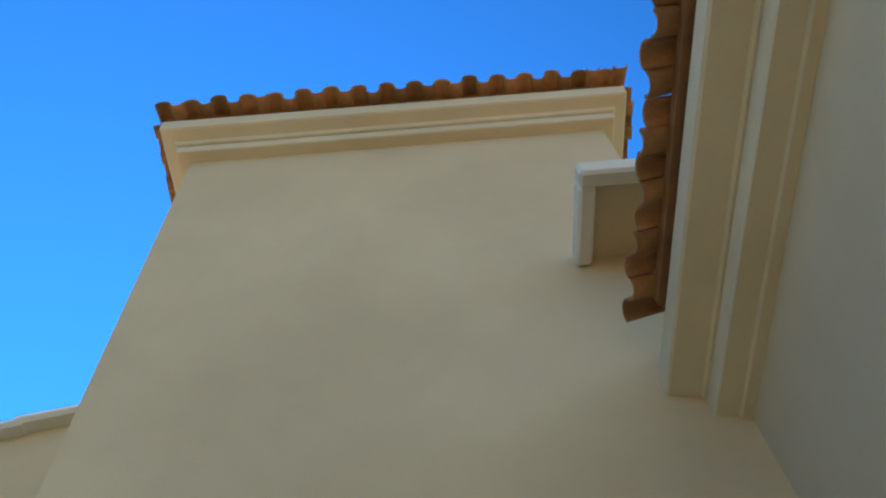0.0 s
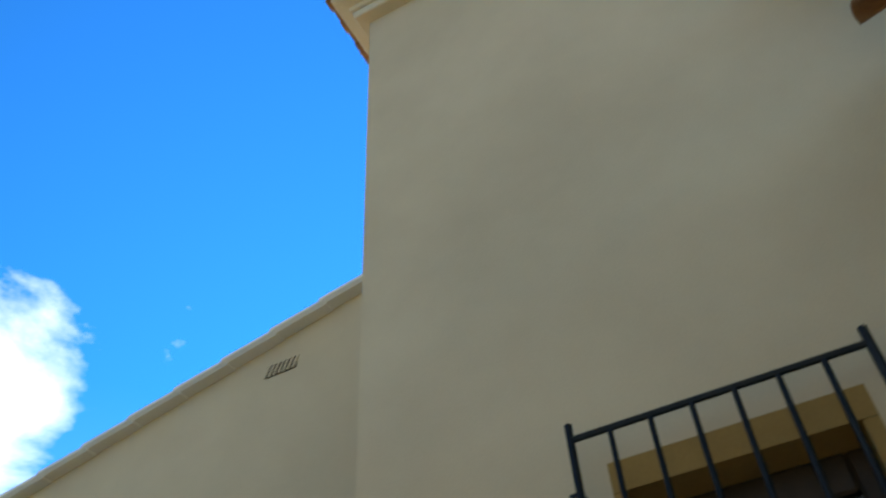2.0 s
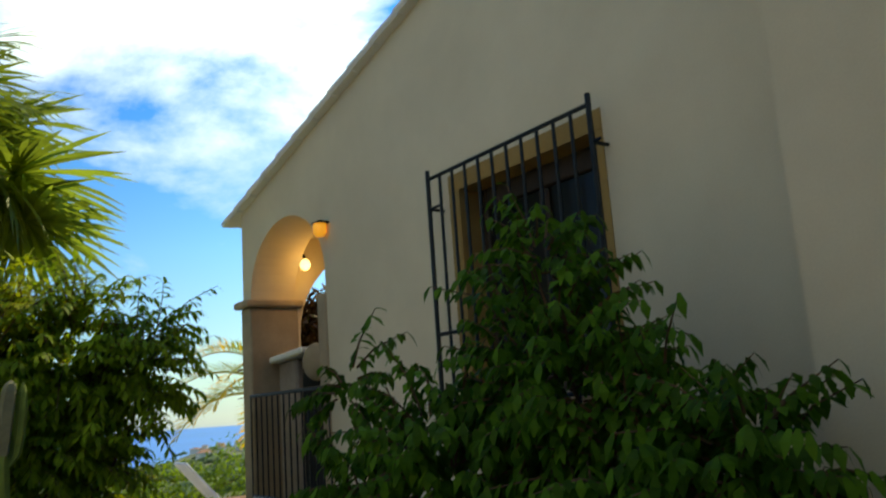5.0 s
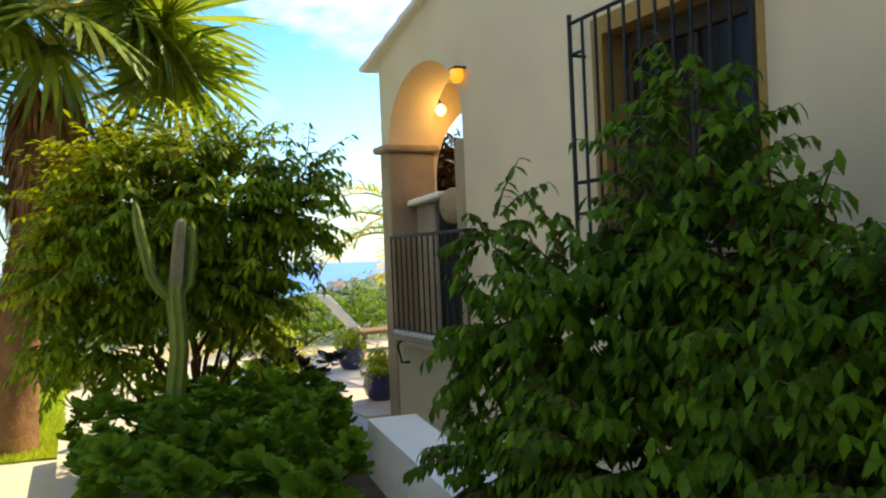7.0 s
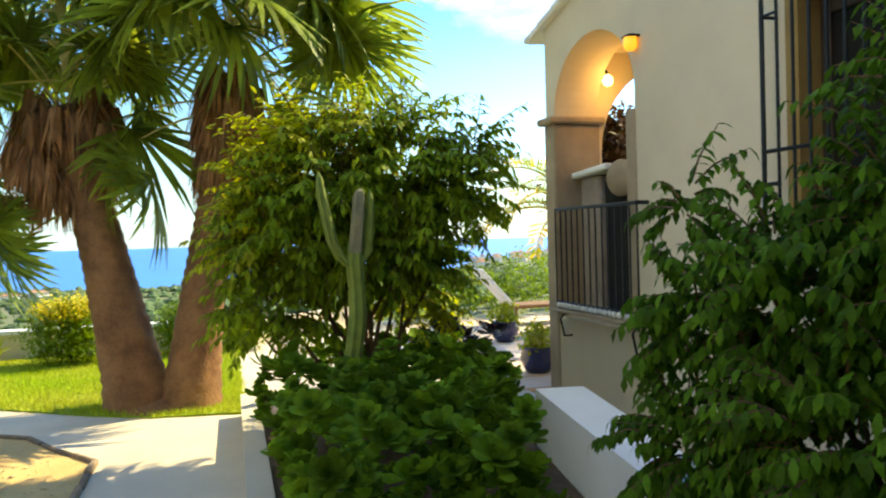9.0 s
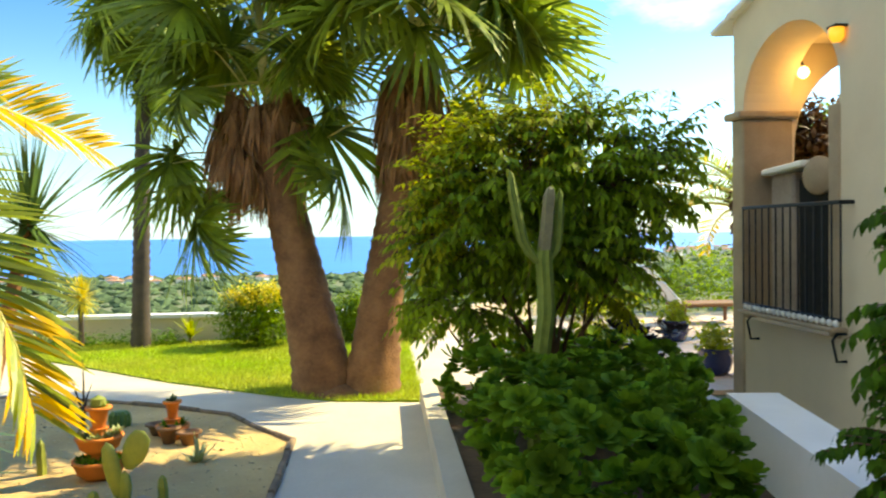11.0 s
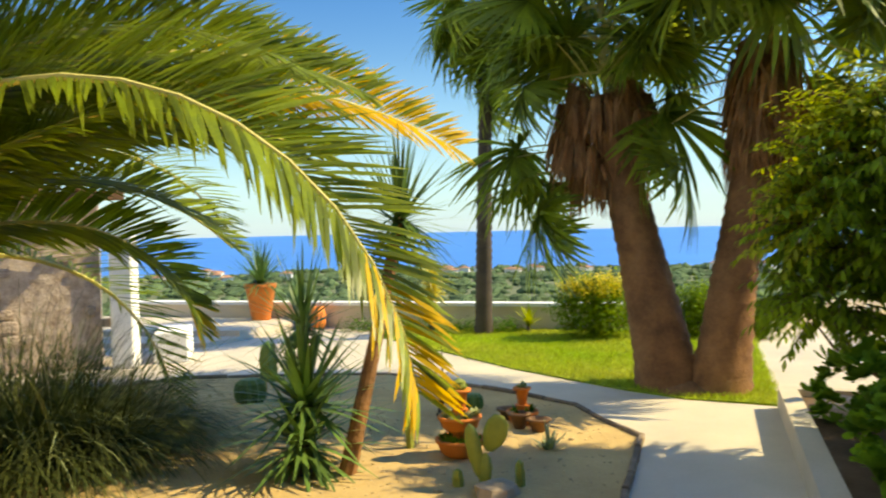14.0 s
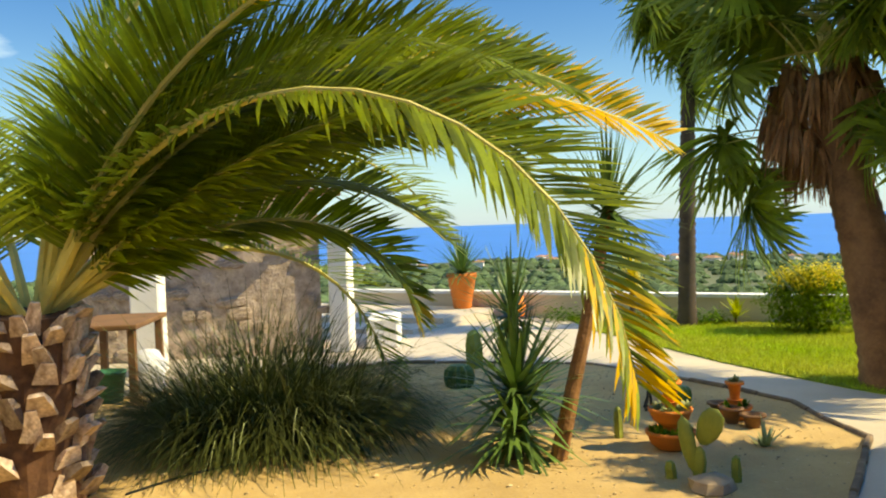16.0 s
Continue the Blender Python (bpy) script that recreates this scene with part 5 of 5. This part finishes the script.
def round_bush(name, label, blobs, n, mat, rng, size=0.05, extra=None):
    b = thing(name, (blobs[0][0], blobs[0][1], 0), label, "bush")
    q = Geo()
    branches(q, (blobs[0][0], blobs[0][1], 0), [(bb[0], bb[1], bb[2]) for bb in blobs] * 2, 0.02, rng, 0.15)
    part("branchwork", q, TWIG, b)
    q = Geo()
    leaf_cloud(q, blobs, n, size, rng, 0.2, 0.1)
    part("foliage", q, mat, b, kind="stuff")
    if extra:
        q = Geo()
        leaf_cloud(q, extra, n // 3, size, rng, 0.0, 0.08)
        part("blossom", q, GOLD, b, "yellow flowering tips", kind="stuff")


round_bush("wall_bush", "round clipped bush with yellow flowering top", [(-11.2, -1.35, 0.42, 0.45, 0.60, 0.42)], 6500, BUSHLEAF, rng, 0.055, [(-11.2, -1.35, 0.72, 0.38, 0.5, 0.16)])
round_bush("wall_bush", "round dark green bush by the boundary wall", [(-11.5, 0.0, 0.38, 0.35, 0.38, 0.38)], 4500, BUSHLEAF, rng, 0.055)
round_bush("wall_bush", "small green bush at the lawn edge", [(-11.6, 0.75, 0.25, 0.3, 0.35, 0.27)], 2500, BUSHLEAF, rng, 0.055)
round_bush("hedge_bush", "dense dark hedge behind the pool terrace", [(-14.2, 4.6, 0.5, 0.8, 1.1, 0.55), (-14.4, 6.3, 0.6, 0.8, 1.0, 0.65), (-13.6, 3.4, 0.4, 0.6, 0.7, 0.4)], 5000, BUSHLEAF, rng, 0.09)
round_bush("porch_side_shrub", "tall rust brown shrub outside the porch arch", [(-7.6, 4.3, 1.75, 0.5, 0.6, 1.05), (-7.9, 5.2, 1.7, 0.55, 0.8, 1.2)], 21000, RUST, rng, 0.11)
round_bush("porch_side_shrub", "dark green shrub tops beyond the porch arch", [(-8.3, 4.9, 2.3, 0.45, 0.6, 0.5), (-8.5, 5.8, 2.3, 0.5, 0.7, 0.6)], 7000, BUSHLEAF, rng, 0.11)
round_bush("terrace_shrub", "yellow green shrub on the pool terrace", [(-9.0, 2.9, 0.4, 0.3, 0.35, 0.4)], 700, LIME, rng, 0.07)
cover = thing("groundcover", (-11.7, -3.3, 0), "grey green creeping groundcover along the wall", "plants")
g = Geo()
leaf_cloud(g, [(-11.65, y, 0.08, 0.22, 0.35, 0.10) for y in (-4.9, -4.3, -3.7, -3.2, -2.7)], 2600, 0.05, rng, 0.0, 0.1)
part("foliage", g, AEON, cover, kind="stuff")


# ---- pots and small plants on the gravel ----
def pot_profile(r, h, lip=0.02):
    return [(r * 0.62, 0), (r * 0.66, 0.01), (r * 0.98, h * 0.85), (r + lip, h * 0.86), (r + lip, h), (r - 0.015, h), (r - 0.03, h * 0.8), (0.01, h * 0.78)]


def bowl_profile(r, h):
    return [(r * 0.55, 0), (r * 0.85, h * 0.3), (r, h * 0.8), (r * 1.05, h * 0.82), (r * 1.05, h), (r * 0.93, h), (r * 0.9, h * 0.82), (0.01, h * 0.8)]


def stacked_planter(name, at, label, sizes, rng, succ=26):
    p = thing(name, at, label, "planter")
    z = at[2]
    for i, (r, h, bowl) in enumerate(sizes):
        q = Geo()
        q.spin(bowl_profile(r, h) if bowl else pot_profile(r, h), (at[0], at[1], z), 24)
        pot = part("bowl" if bowl else "pot", q, CLAY, p, "", True)
        q = Geo()
        for k in range(succ if bowl else 6):
            a, rr = rng.uniform(0, 6.28), (r * rng.uniform(0.45, 0.95) if bowl else r * rng.uniform(0, 0.5))
            c = (at[0] + rr * math.cos(a), at[1] + rr * math.sin(a), z + h * (0.85 if bowl else 0.95))
            for j in range(9):
                q.blade(c, direction(j * 40 + rng.uniform(-10, 10), rng.uniform(15, 80)), (0, 0, 1), rng.uniform(0.03, 0.07), 0.025, 0.2, 2)
        part("planting", q, AGAVE if i % 2 else AEON, p)
        z += h + 0.04 if bowl else h * 0.9
        if bowl:
            q = Geo()
            q.spin([(0.06, -0.08), (0.05, -0.02), (0.06, 0.005)], (at[0], at[1], z), 12)
            part("riser", q, CLAY, p)
    return p


rng = random.Random(40)
stacked_planter("tiered_planter", (-5.33, -1.62, 0.01), "tiered terracotta planter filled with small succulents", [(0.16, 0.125, True), (0.14, 0.11, True), (0.06, 0.14, False)], rng)
cact = Geo()
cact.spin([(0.03, 0.0), (0.05, 0.03), (0.045, 0.07), (0.01, 0.09)], (-5.33, -1.62, 0.445), 12)
part("cactus", cact, CACTUS, thing("potted_cactus", (-5.33, -1.62, 0.445), "small round cactus in the top pot", "cactus"))
stacked_planter("tiered_planter", (-6.28, -1.38, 0.01), "small terracotta figure planter in shade", [(0.12, 0.11, True), (0.05, 0.14, False)], rng, 12)
for at, r, h in (((-6.08, -1.22, 0.01), 0.075, 0.10), ((-6.42, -1.52, 0.01), 0.08, 0.09), ((-6.15, -1.38, 0.01), 0.07, 0.12)):
    p = thing("clay_pot", at, "small brown clay pot on the gravel", "pot", "clay pots")
    q = Geo()
    q.spin(pot_profile(r, h), at, 16)
    part("pot", q, WOOD, p, "", True)
opun = thing("prickly_pear", (-4.72, -1.28, 0), "prickly pear cactus with two flat pads", "cactus")


def pad(c, w, h, thick, m):
    q = Geo()
    q.spin([(0.01, -1), (0.55, -0.8), (0.95, -0.2), (1.0, 0.3), (0.7, 0.8), (0.01, 1)], n=16)
    q.v = [tuple(Matrix.Translation(c) @ m @ Vector((x * w, y * thick, z * h))) for x, y, z in q.v]
    return q


part("pad", pad((-4.73, -1.24, 0.33), 0.08, 0.13, 0.022, pose(0, 0, 0, 0, 30, 70)), CACTUS, opun, "", True)
part("pad", pad((-4.72, -1.36, 0.22), 0.05, 0.17, 0.03, pose(0, 0, 0, 0, -12, 80)), CACTUS, opun, "", True)
part("pad", pad((-4.72, -1.30, 0.10), 0.05, 0.12, 0.03, pose(0, 0, 0, 0, 5, 60)), CACTUS, opun, "", True)
for x, y, h, r in ((-4.78, -1.10, 0.17, 0.025), (-5.45, -2.02, 0.24, 0.028), (-7.6, -4.3, 0.42, 0.09), (-4.70, -1.46, 0.12, 0.03)):
    c = thing("finger_cactus", (x, y, 0), "upright finger cactus on the gravel", "cactus", "finger cacti")
    part("stem", ribbed([(x, y, -0.02), (x, y, h * 0.3), (x + 0.01, y, h * 0.6), (x + 0.01, y, h * 0.9), (x + 0.01, y, h)], [r, r, r, r, r * 0.8], 12), CACTUS, c)
for x, y, r in ((-6.62, -3.95, 0.13), (-6.75, -1.9, 0.08)):
    c = thing("barrel_cactus", (x, y, 0), "round barrel cactus on the gravel", "cactus", "barrel cacti")
    part("body", ribbed([(x, y, -0.01), (x, y, r * 0.3), (x, y, r * 0.9), (x, y, r * 1.4), (x, y, r * 1.7), (x, y, r * 1.75)], [r * 0.7, r * 0.92, r, r * 0.9, r * 0.8, r * 0.6], 20), YUCCA, c)
rock = thing("garden_rock", (-4.55, -1.2, 0), "pale flat rock by the prickly pear", "rock")
g = Geo()
g.spin([(0.10, -0.02), (0.14, 0.02), (0.12, 0.07), (0.03, 0.09)], (-4.6, -1.2, 0), 10, True, 0.18, rng)
part("rock", g, STONE, rock)
stake = thing("bare_sapling", (-6.35, -2.05, 0), "thin bare upright sapling", "sapling")
g = Geo()
branches(g, (-6.35, -2.05, 0), [(-6.35, -2.05, 0.62), (-6.3, -2.12, 0.5), (-6.4, -2.0, 0.42)], 0.012, rng, 0.05)
part("branchwork", g, GREYBARK, stake)
wire = thing("irrigation_hose", (-3.6, -4.0, 0.02), "thin black irrigation hose on the gravel", "hose")
g = Geo()
g.tube([(-3.1, -4.3, 0.02), (-3.5, -4.25, 0.024), (-4.0, -4.05, 0.03), (-4.35, -4.1, 0.03)], 0.008, 6)
part("hose", g, IRON, wire)

# ---- the far terrace ----
bp = thing("tall_clay_pot", (-11.75, -6.7, 0.15), "tall orange terracotta pot with a spiky plant", "pot")
g = Geo()
g.spin([(0.14, 0), (0.15, 0.02), (0.235, 0.50), (0.255, 0.52), (0.255, 0.58), (0.225, 0.58), (0.21, 0.5), (0.01, 0.48)], (-11.75, -6.7, 0.15), 26)
part("pot", g, CLAY, bp, "", True)
g = Geo()
for i in range(110):
    g.blade((-11.75, -6.7, 0.72), direction(i * 137.5, 85 - 95 * i / 110 + rng.uniform(-6, 6)), (0, 0, 1), rng.uniform(0.55, 0.8), 0.05, rng.uniform(0.1, 0.6), 3, 0.4, 0.15)
part("foliage", g, YUCCA, bp, kind="stuff")
for at, r, h in (((-11.8, -5.75, 0.0), 0.15, 0.36),):
    p = thing("striped_pot", at, "small banded terracotta pot", "pot", "terrace pots")
    q = Geo()
    q.spin([(r * 0.7, 0), (r, h * 0.3), (r * 0.96, h * 0.35), (r * 1.04, h * 0.6), (r, h * 0.65), (r * 0.8, h), (r * 0.7, h), (0.01, h * 0.9)], at, 20)
    part("pot", q, CLAY, p, "", True)
for at, s in (((-8.08, 3.68, 0.02), 1.0), ((-10.6, 4.25, 0.02), 1.0)):
    p = thing("blue_pot", at, "dark blue glazed pot with a yellow green plant", "pot", "blue pots")
    q = Geo()
    q.spin([(0.11, 0), (0.16, 0.06), (0.19, 0.16), (0.17, 0.25), (0.19, 0.27), (0.19, 0.29), (0.16, 0.29), (0.15, 0.24), (0.01, 0.23)], at, 22)
    part("pot", q, BLUEPOT, p, "", True)
    q = Geo()
    leaf_cloud(q, [(at[0], at[1], at[2] + 0.40, 0.2, 0.2, 0.14)], 420, 0.08, rng, 0.2, 0.08)
    part("foliage", q, LIME, p, kind="stuff")
lg = thing("sun_lounger", (-12.7, 5.6, 0), "white sun lounger with a raised back", "lounger")
g = Geo()
g.bevel_box(-12.9, 5.0, 0.30, -12.3, 6.1, 0.36, 0.015)
part("bed", g, WOOD, lg)
g = Geo()
g.bevel_box(-0.28, 0, -0.02, 0.28, 0.8, 0.02, 0.01, pose(-12.6, 5.05, 0.37, 0, 0, 0) @ pose(0, 0, 0, 132, 0, 0))
part("backrest", g, CLOTH, lg, "white sling back")
for x in (-12.86, -12.36):
    for y in (5.1, 6.0):
        g = Geo()
        g.bevel_box(x - 0.025, y - 0.025, 0.0, x + 0.025, y + 0.025, 0.302, 0.005)
        part("leg", g, WOOD, lg)
# the stone outhouse behind the date palm
rng = random.Random(50)
hut = thing("stone_outhouse", (-6.9, -8.0, 0), "rough stone outhouse with a white plastered end and wooden eaves", "outhouse", kind="structure")
g = Geo()
g.prism([(-6.15, -9.05), (-7.99, -6.67), (-8.9, -7.4), (-7.2, -9.9)], -0.1, 2.05)
part("core", g, ROUGHWALL, hut)
a, b = Vector((-6.15, -9.05, 0)), Vector((-7.99, -6.67, 0))
d = (b - a).normalized()
nrm = Vector((-d.y, d.x, 0))
nrm = nrm if nrm.dot(Vector((0, 0, 0)) - a) > 0 else -nrm
yaw = math.degrees(math.atan2(d.y, d.x))
STONES = []
for k in range(6):
    q, r = Geo(), random.Random(k)
    rings = [[(math.copysign(abs(math.cos(t)) ** 0.6, math.cos(t)) * 0.5 * f * r.uniform(.92, 1), y, math.copysign(abs(math.sin(t)) ** 0.6, math.sin(t)) * 0.5 * f * r.uniform(.92, 1)) for t in [6.283 * i / 8 for i in range(8)]] for y, f in ((0.03, 1.0), (-0.02, 0.97), (-0.05, 0.7))]
    q.loft(rings, True)
    STONES.append(q.mesh("stone", ROUGHWALL))
z = 0.0
while z < 2.0:
    h = rng.uniform(0.12, 0.2)
    s = rng.uniform(-.1, 0)
    while s < (b - a).length:
        w = rng.uniform(0.10, 0.42)
        if rng.random() < 0.72:
            s += w
            continue
        p = a + d * (s + w / 2) + nrm * 0.015 - Vector(hut.location)
        piece("stone", rng.choice(STONES), hut, pose(p.x, p.y, z + h / 2, 0, rng.uniform(-4, 4), yaw if nrm.dot(Vector((d.y, -d.x, 0))) > 0 else yaw + 180) @ Matrix.Diagonal((w * 1.02, 0.55, h * rng.uniform(0.7, 1.15), 1)))
        s += w
    z += h
g = Geo()
for k in range(6):
    p = a + d * (0.3 + k * 0.5)
    g.bevel_box(-0.05, -0.5, 0, 0.05, 1.3, 0.1, 0.01, pose(p.x, p.y, 2.06, 0, 0, yaw))
part("rafters", g, WOOD, hut, "brown wooden rafters")
g = Geo()
g.bevel_box(-0.2, -0.09, 0, 3.3, 0.09, 0.10, 0.01, pose(a.x + nrm.x * 0.35, a.y + nrm.y * 0.35, 1.95, 0, 0, yaw))
part("eaves_beam", g, WOOD, hut)
white = thing("white_pillar", (-8.13, -6.45, 0), "sunlit white plastered pillar with a ledge", "pillar", kind="structure")
g = Geo()
g.bevel_box(-0.13, -0.13, 0, 0.13, 0.13, 1.55, 0.02, pose(-8.13, -6.45, 0, 0, 0, 20))
part("shaft", g, WHITE, white)
g = Geo()
g.bevel_box(-0.45, -0.2, 0, 0.45, 0.2, 0.38, 0.02, pose(-8.85, -6.3, 0, 0, 0, 30))
part("ledge", g, WHITE, white)
wp = thing("white_post", (-6.05, -7.6, 0), "white plastered post beside the outhouse", "post", kind="structure")
g = Geo()
g.bevel_box(-0.16, -0.16, 0, 0.16, 0.16, 2.0, 0.02, pose(-6.1, -7.6, 0, 0, 0, 35))
part("shaft", g, WHITE, wp)
tb = thing("wooden_table", (-5.16, -6.95, 0), "small brown wooden garden table", "table")
m = pose(-5.16, -6.95, 0, 0, 0, 35)
g = Geo()
g.bevel_box(-0.55, -0.35, 0.70, 0.55, 0.35, 0.75, 0.01, m)
part("tabletop", g, WOOD, tb)
for x in (-0.48, 0.48):
    for y in (-0.28, 0.28):
        g = Geo()
        g.bevel_box(x - 0.035, y - 0.035, 0, x + 0.035, y + 0.035, 0.702, 0.006, m)
        part("leg", g, WOOD, tb)
bag = thing("blue_white_bag", (-5.35, -6.75, 0), "blue and white bag under the table", "bag")
g = Geo()
g.spin([(0.10, 0), (0.16, 0.05), (0.17, 0.3), (0.10, 0.42), (0.02, 0.44)], (-5.35, -6.75, 0), 12, True, 0.08, rng)
part("bag", g, CLOTH, bag, "", True)
bucket = thing("green_bucket", (-4.9, -6.75, 0), "dark green plastic bucket on the ground", "bucket")
g = Geo()
g.spin([(0.11, 0), (0.15, 0.28), (0.16, 0.28), (0.16, 0.30), (0.14, 0.30), (0.12, 0.05), (0.01, 0.04)], (-4.9, -6.75, 0), 16)
part("tub", g, GREENPLASTIC, bucket, "", True)
